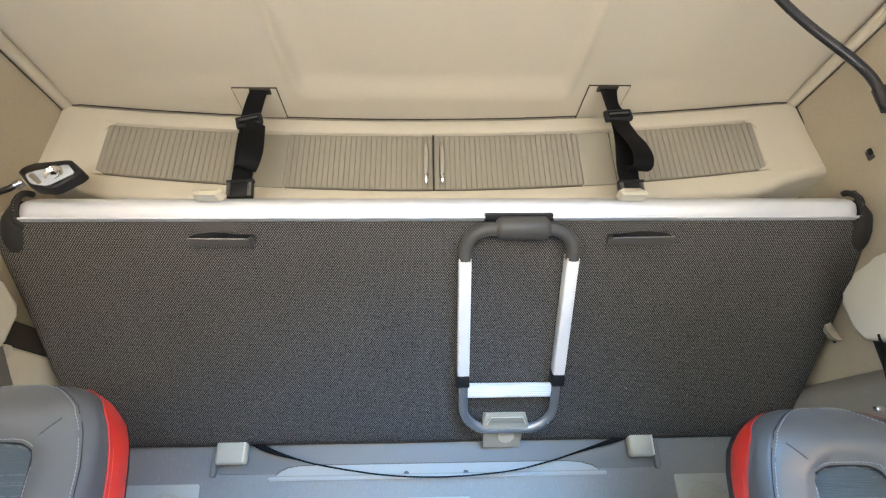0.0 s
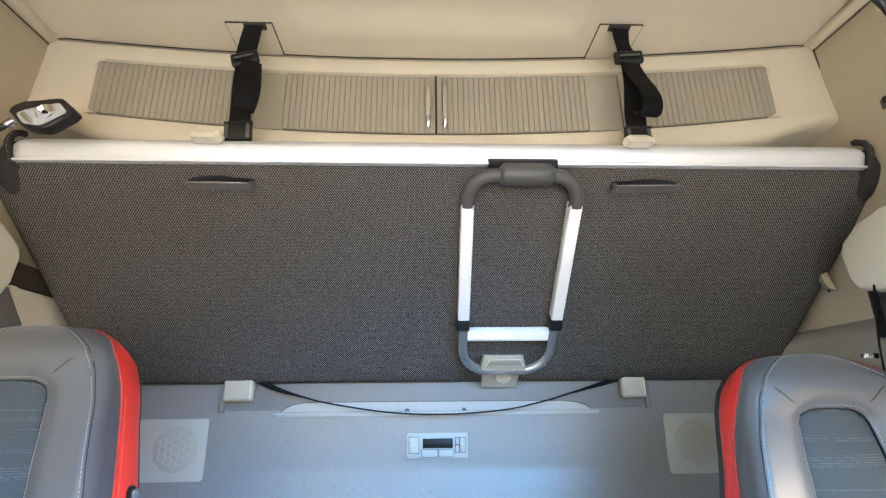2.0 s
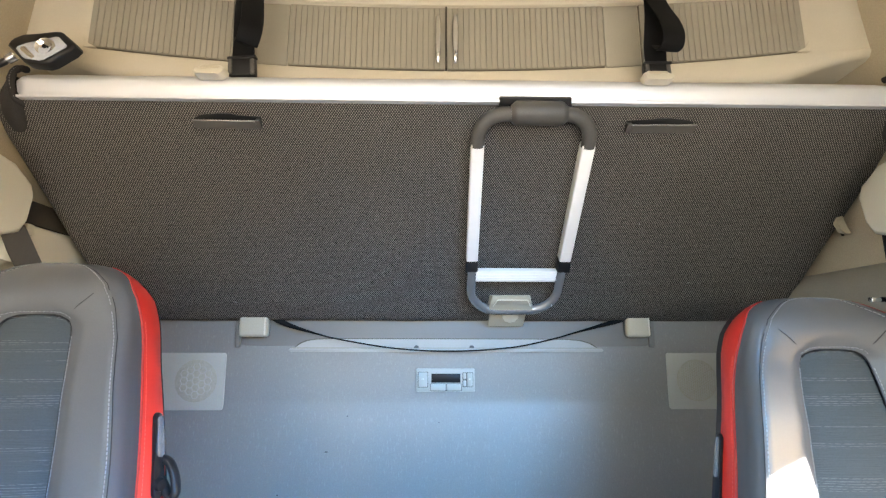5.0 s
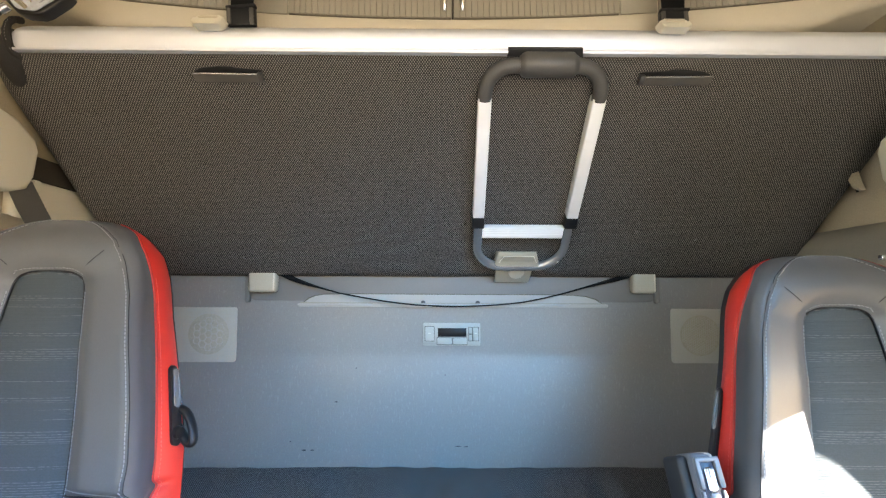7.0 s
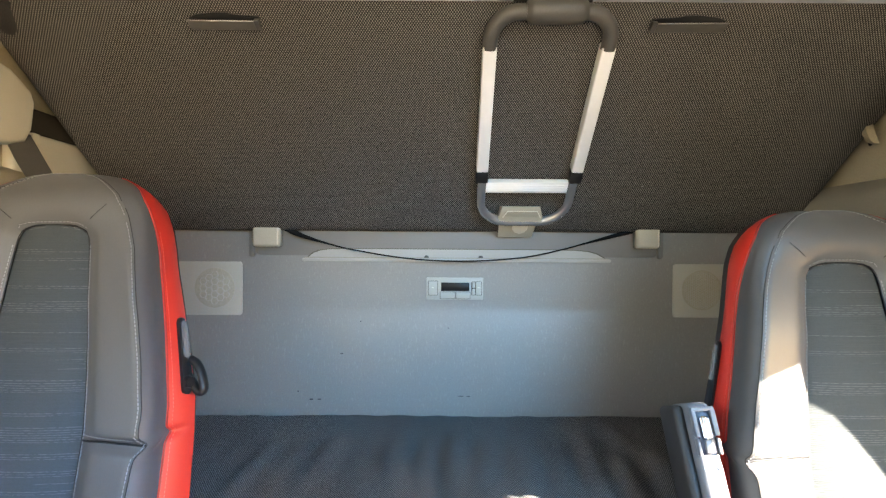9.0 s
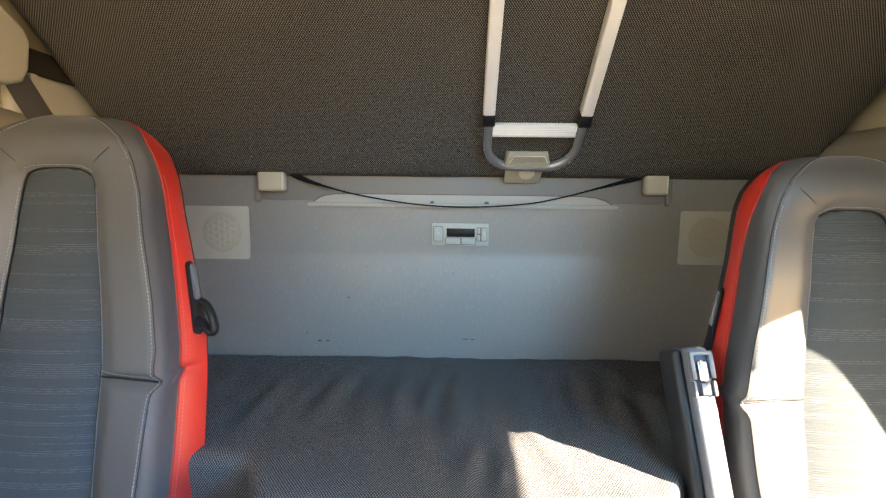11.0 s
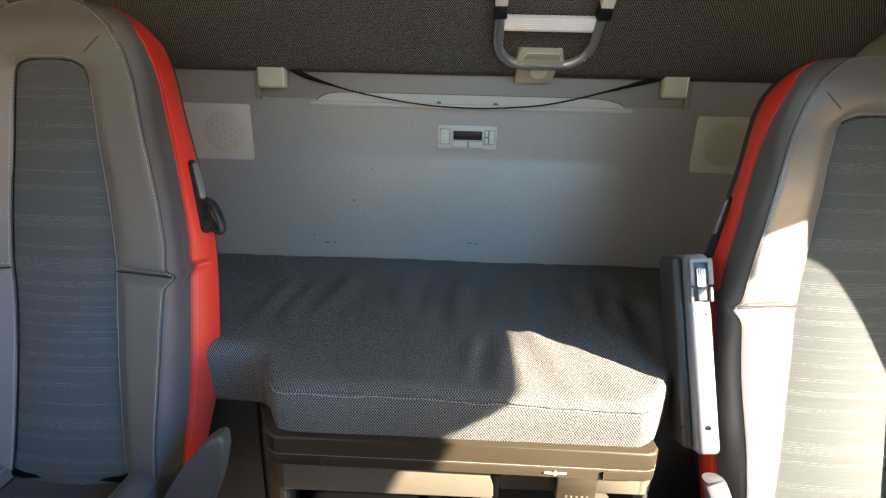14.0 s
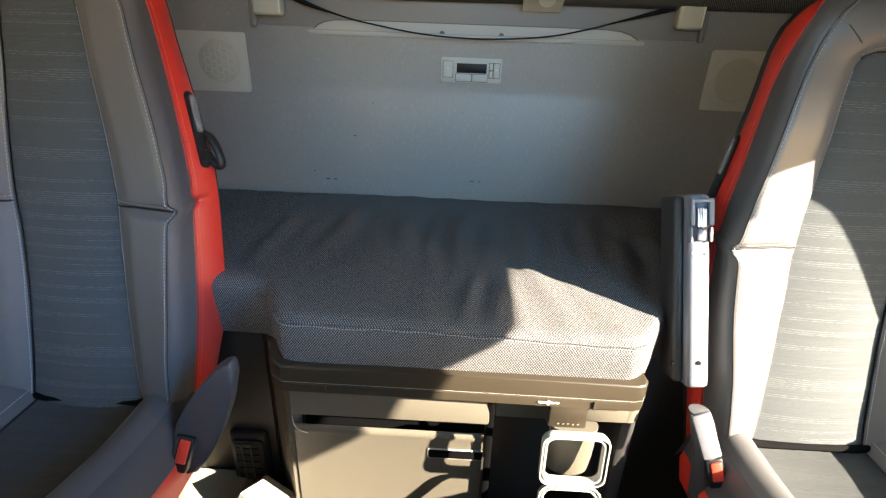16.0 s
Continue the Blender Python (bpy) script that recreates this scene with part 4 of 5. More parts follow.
dr = part("locker_door", loft([[(x, y, z) for y, z in ((0.902, 0.003), (0.842, 0.003), (0.842, 0.384), (0.838, 0.392), (0.837, 0.400), (0.840, 0.407), (0.844, 0.410), (0.848, 0.407), (0.850, 0.400), (0.851, 0.330), (0.902, 0.330))] for x in (-0.331, -0.328, -0.2, 0.0, 0.098, 0.101)]), BROWN, base, "brown-grey locker flap")
part("slot_rim", prism(round_rect(-0.025, 0.332, 0.1005, 0.3615, 0.004, 3), 0.002, lambda u, v, h: (u, 0.8415 - h, v), 0.0008), GREY_TRIM, dr, "pale rim of the slot")
part("grip_slot", prism(round_rect(-0.022, 0.335, 0.1005, 0.3585, 0.003, 3), 0.0012, lambda u, v, h: (u, 0.8394 - h, v), 0.0004), PITCH, dr, "black grip slot")
part("fascia", rbox((0.258, 0.875, 0.504), (0.270, 0.058, 0.088), 0.004), BROWN, base)
# black sheet at the back of the finger gap paints its shade
part("recess", rbox((-0.108, 0.9025, 0.405), (0.430, 0.004, 0.140), 0.0), PITCH, base, "black sheet painting the shade in the recess above the locker flap")
part("corner_rim", tube(spline([(-0.329, 0.836, 0.440), (-0.327, 0.834, 0.420), (-0.317, 0.833, 0.402), (-0.296, 0.833, 0.394)], 6), 0.0011, 6), GREY_TRIM, base, "pale edge of the recess")
part("side_cheek", rbox((0.402, 0.900, 0.27), (0.030, 0.17, 0.54), 0.006), DARK, base, "dark upright beside the locker")
# same kind of flap as its neighbour; its shade is put into the colour
part("locker_door", rbox((0.25, 0.978, 0.20), (0.265, 0.02, 0.39), 0.005), DARK, base, "locker flap beside the strap, its shade painted in")

ledge_poly = [(-0.372, 0.86), (-0.350, 0.805), (-0.320, 0.782), (0.0, 0.781), (0.385, 0.777), (0.402, 0.782), (0.412, 0.798), (0.408, 0.88), (0.0, 0.90), (-0.35, 0.90)]
lg = thing("bunk_ledge", (0.0, 0.83, 0.556), "brown-grey plastic front ledge under the mattress", "ledge")
part("upper_band", plan(ledge_poly, 0.580, 0.619, 0.006, 3), LEDGE, lg, smooth=35)
part("joint", plan([(u * 0.992 if u < 0 else u - 0.004, v + 0.003) for u, v in ledge_poly], 0.574, 0.581), GAP, lg, "dark joint line")
# thin pale tube stands in for the edge highlight on the joint
part("joint_highlight", tube([(u, v - 0.0012, 0.5815) for u, v in ledge_poly[1:7]], 0.0004, 6), SILL, lg, "pale line painting the highlight along the joint")
part("lower_band", plan([(u, v + 0.001) for u, v in ledge_poly], 0.556, 0.5745, 0.002), LEDGE, lg, smooth=35)
part("band_joint", rbox((-0.232, 0.7810, 0.565), (0.0016, 0.006, 0.019), 0), GAP, lg)
part("band_joint", rbox((0.308, 0.7780, 0.565), (0.0016, 0.006, 0.019), 0), GAP, lg)
mk = part("mark", rbox((0.217, 0.7785, 0.566), (0.042, 0.003, 0.0035), 0.0008, 1), CREAM, lg, "small white position mark")
part("diamond", rbox((0.217, 0.7785, 0.566), (0.009, 0.0034, 0.009), 0.0008, 1, Matrix.Rotation(radians(45), 3, "Y")), CREAM, mk)

band = thing("tie_strap", (0.112, 0.83, 0.0), "black vertical strap hanging over the locker front", "strap")
part("webbing", ribbon(smooth_rows([((0.108, 0.812, 0.553), (0.008, 0, 0)), ((0.111, 0.828, 0.42), (0.008, 0, 0)), ((0.114, 0.828, 0.2), (0.008, 0, 0)), ((0.118, 0.828, 0.02), (0.008, 0, 0))]), 0.003), PITCH, band)

hold = thing("cup_holder", (0.28, 0.79, 0.30), "folding cup holder with two square cream rings", "cup holder")
part("housing", rbox((0.262, 0.815, 0.530), (0.078, 0.070, 0.058), 0.004), LEDGE, hold)
part("side_box", rbox((0.345, 0.822, 0.535), (0.088, 0.060, 0.050), 0.004), BROWN, hold)
part("round_end", tube([(0.389, 0.818, 0.512), (0.389, 0.818, 0.558)], 0.026, 20), BROWN, hold)
for i in range(5):
    part("relief", rbox((0.243 + 0.010 * i, 0.7795, 0.512), (0.005, 0.0012, 0.004), 0.0005, 1), BROWN, hold, "raised maker's mark as plain blocks" if i == 0 else "")


def ring_frame(c, w, h, tilt, name):
    M = Matrix.Rotation(radians(tilt), 3, "X")
    base_o = round_rect(-w / 2, -h / 2, w / 2, h / 2, 0.022, 6)
    rows = []
    for s, hh in ((1.0, 0.000), (1.0, 0.010), (0.985, 0.013), (0.945, 0.013), (0.94, -0.003), (0.895, -0.003), (0.89, 0.010), (0.84, 0.010), (0.82, 0.006), (0.82, -0.006), (0.98, -0.006)):
        rows.append([Vector(c) + M @ Vector((u * s, -hh, v * s)) for u, v in base_o])
    rows.append(rows[0])
    return part(name, loft(rows, caps=False), GREY_TRIM, hold, "square cream plastic ring", smooth=50)


ring_frame((0.273, 0.738, 0.464), 0.134, 0.121, -6, "ring")
ring_frame((0.276, 0.715, 0.340), 0.130, 0.100, -35, "ring")
part("hinge", rbox((0.275, 0.738, 0.389), (0.060, 0.016, 0.018), 0.004), CREAM, hold)
part("inner_cup", loft([[(0.281 + 0.05 * s * math.cos(a), 0.775 + 0.028 * s * math.sin(a) + 0.02, z) for a in np.linspace(0, math.tau, 25)[:-1]] for z, s in ((0.500, 1.0), (0.42, 0.95), (0.38, 0.85))], caps=True), BROWN, hold, "rounded cup wall")

vent = thing("heater_vent", (-0.535, 1.0, 0.04), "black air vent in a dark moulded housing", "vent")
part("housing", rbox((-0.523, 1.02, 0.135), (0.105, 0.07, 0.18), 0.014, 3), DARK, vent)
part("frame", prism(round_rect(-0.566, 0.060, -0.480, 0.204, 0.010), 0.008, lambda u, v, h: (u, 0.986 - h, v), 0.003), BLACK, vent)
part("opening", prism(round_rect(-0.556, 0.068, -0.490, 0.196, 0.005), 0.002, lambda u, v, h: (u, 0.9775 - h, v)), GAP, vent)
for i in range(5):
    part("louvre", rbox((-0.523, 0.975, 0.085 + 0.024 * i), (0.064, 0.006, 0.004), 0.001, 1), BLACK, vent)
for i in range(2):
    part("divider", rbox((-0.535 + 0.024 * i, 0.973, 0.135), (0.003, 0.005, 0.126), 0.001, 1), RUBBER, vent)
solid("paper_bag", loft([[(-0.50, 0.84, 0.0), (-0.40, 0.80, 0.0), (-0.36, 0.88, 0.0), (-0.46, 0.93, 0.0)], [(-0.505, 0.84, 0.13), (-0.41, 0.79, 0.125), (-0.35, 0.88, 0.125), (-0.46, 0.935, 0.135)], [(-0.49, 0.85, 0.165), (-0.415, 0.80, 0.16), (-0.37, 0.86, 0.15), (-0.45, 0.90, 0.16)]]), CREAM, "crumpled cream paper bag on the floor", "bag", smooth=20)
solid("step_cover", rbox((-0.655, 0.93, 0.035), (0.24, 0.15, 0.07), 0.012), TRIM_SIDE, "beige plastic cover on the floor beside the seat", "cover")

# ---- seats ----
SEAT_W = [(0.40, 0.212), (0.45, 0.222), (0.50, 0.229), (0.56, 0.236), (0.64, 0.242), (0.72, 0.246), (0.86, 0.247), (0.94, 0.247), (1.00, 0.240), (1.07, 0.230), (1.137, 0.219), (1.20, 0.208), (1.25, 0.202), (1.29, 0.195), (1.33, 0.181), (1.358, 0.164), (1.371, 0.153), (1.382, 0.138), (1.391, 0.120), (1.397, 0.104), (1.401, 0.086), (1.404, 0.066)]
SEAM_W = [(0.40, 0.196), (0.50, 0.205), (0.64, 0.214), (0.80, 0.225), (0.87, 0.231), (0.95, 0.238), (1.045, 0.226), (1.12, 0.212), (1.185, 0.199), (1.25, 0.182), (1.323, 0.153), (1.358, 0.130), (1.374, 0.108), (1.388, 0.084), (1.397, 0.066), (1.401, 0.050), (1.404, 0.034)]
INS_W = [(0.40, 0.136), (0.45, 0.128), (0.50, 0.120), (0.57, 0.113), (0.72, 0.106), (0.82, 0.105), (0.91, 0.107), (1.00, 0.101), (1.07, 0.094), (1.14, 0.085), (1.20, 0.080), (1.25, 0.074), (1.272, 0.070), (1.282, 0.065), (1.289, 0.057), (1.293, 0.046), (1.295, 0.030)]


def insert_half(z):
    return lerp(INS_W, z) if z <= 1.295 else 0.030 * max(0.2, 1 - (z - 1.295) / 0.12)


def seat(cx, dz, aisle, label, crease, cushion_z, flare, slim=((0.4, 0.0), (1.4, 0.0))):
    """A driver's seat; aisle is +1 or -1, the side that faces the gangway."""
    s = thing("cab_seat", (cx, 0.75, 0.0), label, "seat", "front seats")

    def width(sx, z):
        """Half width; the seat turned slightly away shows a slimmer gangway side."""
        return lerp(SEAT_W, z) - (lerp(slim, z) if sx == aisle else 0.0)

    def lean(z):
        return 0.775 + 0.172 * z - 0.020 * smooth_step(0.88, 0.45, z)

    def seam_at(sx, z):
        """Where the bolster's long seam runs, as a share of its width; it swings out at the crease."""
        wi, w = insert_half(z), width(sx, z)
        return min(0.985, (lerp(SEAM_W, z) * w / lerp(SEAT_W, z) - wi) / (w - wi) + 0.09 * math.exp(-((z - crease) / 0.014) ** 2))

    def front(sx, p, z):
        """Across the bolster: p from 0 at the insert's seam to 1 at the outer edge."""
        zz = z
        w, wi = width(sx, zz), insert_half(zz)
        x = wi + (w - wi) * p
        bulge = 0.046 * (1 - 0.55 * smooth_step(1.15, 1.33, zz)) * (1 - 0.35 * smooth_step(0.6, 0.4, zz))
        SEAM = seam_at(sx, zz)
        prof = bulge * (0.35 * smooth_step(-0.05, 0.3, p) + 0.65 * min(p, SEAM) / SEAM)
        g = smooth_step(1.292, 1.335, zz)
        prof += g * (bulge * (0.82 + 0.18 * min(p, SEAM) / SEAM) - prof)
        prof -= 0.004 * math.exp(-((p - SEAM) / 0.02) ** 2)
        q = smooth_step(SEAM, 1.0, p) if p > SEAM else 0.0
        prof -= (bulge + 0.026 * (1 - 0.9 * smooth_step(1.18, 1.36, zz))) * (((p - SEAM) / (1 - SEAM)) ** 1.35 if p > SEAM else 0.0)
        x += 0.006 * math.sin(math.pi * q)
        top = 0.030 * smooth_step(1.33, 1.404, zz) ** 2
        fold = 0.016 * math.exp(-((zz - crease) / 0.010) ** 2) * smooth_step(0.05, 0.3, p)
        soft = 0.0022 * noise.noise((sx * x * 9 + cx, zz * 7, 3.0)) + 0.0010 * noise.noise((sx * x * 26 + cx, zz * 22, 7.0))
        return Vector((cx + sx * x, lean(zz) - prof + top + fold + soft, zz + dz))

    zs = list(np.linspace(0.40, crease - 0.03, 22)) + list(np.linspace(crease - 0.02, crease + 0.02, 11)) + list(np.linspace(crease + 0.034, 1.30, 24)) + [1.315, 1.33, 1.345, 1.358, 1.369, 1.378, 1.386, 1.393, 1.398, 1.401, 1.404]
    zi = [z for z in zs if z < 1.270] + [1.272, 1.278, 1.282, 1.286, 1.289, 1.291, 1.293, 1.2945, 1.295]
    # insert
    rows = []
    for z in zi:
        wi = lerp(INS_W, z)
        rows.append([Vector((cx + wi * k, lean(z) - 0.010 * (1 - k * k) + 0.004, z + dz)) for k in np.linspace(-1, 1, 13)])
    part("backrest_insert", loft(rows, closed=False), SEAT_INSERT, s, "grey-blue woven centre with pale threads", smooth=70)
    for sx in (-1, 1):
        part("bolster", loft([[front(sx, p, z) for p in np.linspace(0, seam_at(sx, z), 14)] for z in zs if z <= 1.3005], closed=False), SEAT_LEATHER, s, "smooth grey vinyl bolster", smooth=70)
        part("outer_bolster", loft([[front(sx, p, z) for p in np.linspace(seam_at(sx, z), 1.0, 9)] for z in zs], closed=False), SEAT_MID, s, "darker vinyl outer bolster", smooth=70)
        # red side, running back to the shell
        def red(z, k, h=0.0):
            """On the side panel: k from the bolster's edge to the shell, h outwards."""
            a = front(sx, 1.0, z)
            e = lerp(flare, z) if sx == aisle else -0.004
            c = Vector((cx + sx * (width(sx, z) + e), lean(z) + 0.035 + 0.055 * (1 - 0.6 * smooth_step(1.32, 1.40, z)), z + dz))
            return a.lerp(c, k) + Vector((sx * (0.006 * math.sin(math.pi * k) + h), -0.2 * h, 0))

        rows = [[red(z, k) for k in (0.0, 0.2, 0.45, 0.7, 0.9, 1.0)] for z in zs if z < 1.401]
        part("side_panel", loft(rows, closed=False), RED, s, "bright red vinyl side", smooth=60)
        part("piping", tube([front(sx, 1.0, z) + Vector((sx * 0.002, 0.002, 0)) for z in zs if z < 1.401], 0.0016, 6), RED_DARK, s)
        part("stitching", stitches([red(z, 0.16, 0.0006) for z in zs if 0.5 < z < 1.30], 0.008, 0.005, 0.0006), RED_THREAD, s, "pink-red stitching")
        # stitching
        for long_seam, z0, z1 in ((True, 0.45, 1.302), (False, 0.45, 1.262)):
            pth = [front(sx, seam_at(sx, z) - 0.03 if long_seam else 0.03, z) + Vector((0, -0.0014, 0)) for z in zs if z0 <= z <= z1 and (long_seam or not crease - 0.015 < z < crease + 0.014)]
            part("stitching", stitches(pth), THREAD, s, "pale twin-needle stitching")
        part("fold_seam", tube([front(sx, p, crease) + Vector((0, -0.001, 0)) for p in np.linspace(0.02, 0.98, 14)], 0.0022, 6), BLACK, s, "sewn crease across the bolster")
        part("stitching", stitches([front(sx, p, crease + 0.010) + Vector((0, -0.0016, 0)) for p in np.linspace(0.03, 0.80, 10)]), THREAD, s)
        part("long_seam", tube([front(sx, seam_at(sx, z), z) + Vector((0, -0.0002, 0)) for z in zs if z <= 1.335], 0.0010, 6), BLACK, s, "dark seam along the bolster")
        corner = []
        for xo, z in ((0.060, 1.290), (0.084, 1.313), (0.112, 1.338)):
            wi = insert_half(z)
            corner.append(front(sx, (xo - wi) / (width(sx, z) - wi), z))
        part("corner_seam", tube([c + Vector((0, -0.0008, 0)) for c in spline(corner, 6)], 0.0007, 6), BLACK, s, "short diagonal seam")
        seam = [Vector((cx + sx * (lerp(INS_W, z) + 0.001), lean(z) + 0.000, z + dz)) for z in zi[:-1]]
        part("insert_seam", tube(seam, 0.0018, 6), BLACK, s, "dark piping round the insert")
    # head pad between the bolsters over the insert
    rows = []
    for z in [1.290] + [q for q in zs if q > 1.296]:
        row = [front(-1, p, z) for p in np.linspace(seam_at(-1, z), 0, 12)]
        row += [front(1, p, z) for p in np.linspace(0, seam_at(1, z), 12)]
        rows.append(row)
    part("head_pad", loft(rows, closed=False), SEAT_LEATHER, s, "smooth grey vinyl head pad", smooth=70)
    rim = [(x, z) for z in (1.282, 1.289, 1.293) for x in (lerp(INS_W, z),)] + [(0.030, 1.295), (0.0, 1.2955)]
    rim = rim + [(-x, z) for x, z in rim[-2::-1]]
    part("insert_top_seam", tube([Vector((cx + x, lean(z) - 0.001, z + dz)) for x, z in rim], 0.0024, 6), BLACK, s)
    rim = [(x * 1.07, z + 0.007) for x, z in rim]
    part("stitching", stitches([front(1 if x >= 0 else -1, max(0.0, (abs(x) - insert_half(z)) / (width(1, z) - insert_half(z))), z) + Vector((0, -0.0014, 0)) for x, z in rim]), THREAD, s)
    arc = [front(1, seam_at(1, z) - 0.03, z) for z in zs if z > 1.30] + [front(-1, seam_at(-1, z) - 0.03, z) for z in zs[::-1] if z > 1.30]
    part("stitching", stitches([a + Vector((0, -0.0014, 0.0004)) for a in arc]), THREAD, s, "pale stitching round the head pad")
    part("long_seam", tube([front(1, seam_at(1, z), z) for z in zs if z > 1.33] + [front(-1, seam_at(-1, z), z) for z in zs[::-1] if z > 1.33], 0.0009, 6), BLACK, s, "dark seam round the head pad")
    # back shell closes the seat behind
    rows = []
    for z in zs:
        wl, wr = (width(q, z) + (lerp(flare, z) if q == aisle else -0.004) + (-0.006 if aisle > 0 else 0.001) for q in (-1, 1))
        yb = lean(z) + 0.100 - 0.03 * smooth_step(1.32, 1.40, z)
        rows.append([(cx - wl + 0.003, yb - 0.022, z + dz), (cx - wl, yb + 0.006, z + dz), (cx - wl * 0.8, yb + 0.022, z + dz), (cx, yb + 0.03, z + dz), (cx + wr * 0.8, yb + 0.022, z + dz), (cx + wr, yb + 0.006, z + dz), (cx + wr - 0.003, yb - 0.022, z + dz)])
    part("back_shell", loft(rows, closed=False), DARK, s, "dark plastic back shell", smooth=60)
    top = [front(-1, p, 1.404) for p in np.linspace(1, 0, 8)] + [front(1, p, 1.404) for p in np.linspace(0, 1, 8)]
    bk = [Vector((v.x, lean(1.404) + 0.085, 1.396 + dz)) for v in top]
    part("crown", loft([top, [t.lerp(b, 0.4) + Vector((0, 0, 0.003)) for t, b in zip(top, bk)], bk], closed=False), SEAT_MID, s, "dark vinyl crown", smooth=70)
    # cushion
    zc = cushion_z

    def cush(k, y):
        """k runs across from -1 to 1."""
        a = abs(k)
        w = 0.245
        rise = 0.052 * math.sin(math.pi * min(1, max(0, (a - 0.50) / 0.50)) ** 0.8) ** 0.8 if a > 0.50 else -0.006 * (1 - (a / 0.50) ** 2)
        drop = 0.05 * smooth_step(0.9, 1.0, a) ** 1.5
        return Vector((cx + k * w, y, zc + rise - drop + 0.05 * smooth_step(0.75, 0.35, y)))

    ys = np.linspace(0.30, 0.862, 24)
    part("cushion_insert", loft([[cush(k, y) for k in np.linspace(-0.50, 0.50, 11)] for y in ys], closed=False), SEAT_CUSHION, s, "darker woven seat cushion centre", smooth=70)
    for sx in (-1, 1):
        part("cushion_bolster", loft([[cush(sx * k, y) for k in np.linspace(0.50, 0.86, 11)] for y in ys], closed=False), SEAT_MID, s, "grey vinyl cushion bolster", smooth=70)
        part("cushion_edge", loft([[cush(sx * k, y) for k in np.linspace(0.86, 1.0, 6)] for y in ys], closed=False), SEAT_DARK, s, smooth=70)
        part("cushion_side", loft([[cush(sx * 1.0, y), Vector((cx + sx * 0.25, y, zc - 0.07)), Vector((cx + sx * 0.235, y, zc - 0.14))] for y in ys], closed=False), RED, s, "red vinyl cushion side", smooth=60)
        part("insert_seam", tube([cush(sx * 0.50, y) for y in ys], 0.003, 6), BLACK, s)
        part("stitching", stitches([cush(sx * 0.54, y) + Vector((0, 0, 0.0012)) for y in ys]), THREAD, s)
    part("cushion_back", loft([[cush(k, 0.862) for k in np.linspace(-1, 1, 21)], [cush(k, 0.862) + Vector((0, 0.03, -0.05)) for k in np.linspace(-1, 1, 21)]], closed=False), SEAT_DARK, s)
    # black tube along the crease paints the deep shade there
    part("gap_shade", tube([(cx + k * 0.205, 0.838, zc + 0.004 + 0.03 * smooth_step(0.5, 1.0, abs(k))) for k in np.linspace(-1, 1, 17)], 0.009, 8), PITCH, s, "black strip painting the shade between backrest and cushion")
    part("pedestal", rbox((cx, 0.60, (zc - 0.15) / 2), (0.34, 0.42, zc - 0.16), 0.02), DARK, s, "dark seat pedestal")
    part("cushion_pan", rbox((cx, 0.59, zc - 0.11), (0.46, 0.54, 0.08), 0.02), DARK, s, "dark seat pan")
    # recess and lever for the recline, on the gangway side
    def side_at(k, z, h):
        a = front(aisle, 1.0, z)
        c = Vector((cx + aisle * (width(aisle, z) + lerp(flare, z)), lean(z) + 0.090, z + dz))
        return a.lerp(c, k) + Vector((aisle * (0.006 + h), -0.35 * h, 0))

    zl = 1.030 if aisle > 0 else 1.052
    ka = 0.34 if aisle > 0 else 0.56
    pl = part("lever_plate", prism(round_rect(0.004, zl - 0.076, 0.028, zl + 0.076, 0.0115), 0.007, lambda u, v, h: side_at(ka + u * 15, v, h), 0.003, 3), BLACK, s, "black lever plate")
    part("lever_slot", prism(round_rect(0.010, zl - 0.004, 0.0265, zl + 0.069, 0.006), 0.003, lambda u, v, h: side_at(ka + u * 15, v, h + 0.006), 0.001), TUBE, pl, "grey lever slot")
    if aisle > 0:
        lv = [(-0.551, 1.020), (-0.535, 1.020), (-0.516, 1.012), (-0.502, 0.992), (-0.494, 0.966), (-0.497, 0.955), (-0.507, 0.958), (-0.522, 0.975), (-0.538, 0.992), (-0.551, 1.000)]
        lv = [(x, 0.775 + 0.172 * z + 0.082 - 0.15 * (x + 0.551), z) for x, z in lv]
        part("recline_lever", tube(spline([(x + 0.004, y, z) for x, y, z in lv], 5), 0.0082, 10, flat=1.5, up=(0, 1, 0)), BLACK, s, "black looped recline lever", smooth=60)
        part("lever_hub", tube([side_at(ka + 0.25, zl - 0.052, 0.004), side_at(ka + 0.25, zl - 0.052, 0.013)], [0.014, 0.011], 14), BLACK, pl)
    return s


seat(-0.784, 0.0, 1, "grey vinyl and woven cab seat with red sides, in shade", 0.889, 0.448, ((0.45, 0.020), (0.52, 0.024), (0.60, 0.034), (0.70, 0.033), (0.88, 0.027), (1.0, 0.019), (1.1, 0.010), (1.2, 0.002), (1.3, -0.006), (1.38, -0.012)))
seat(0.806, -0.068, -1, "grey vinyl and woven cab seat with red sides, in sunlight", 0.931, 0.428, ((0.60, 0.010), (0.90, 0.008), (1.0, 0.004), (1.085, -0.004), (1.165, -0.010), (1.24, -0.012), (1.38, -0.012)), ((0.50, 0.016), (0.66, 0.012), (0.80, 0.0), (0.98, 0.0), (1.06, 0.005), (1.20, 0.006), (1.33, 0.010), (1.41, 0.004)))

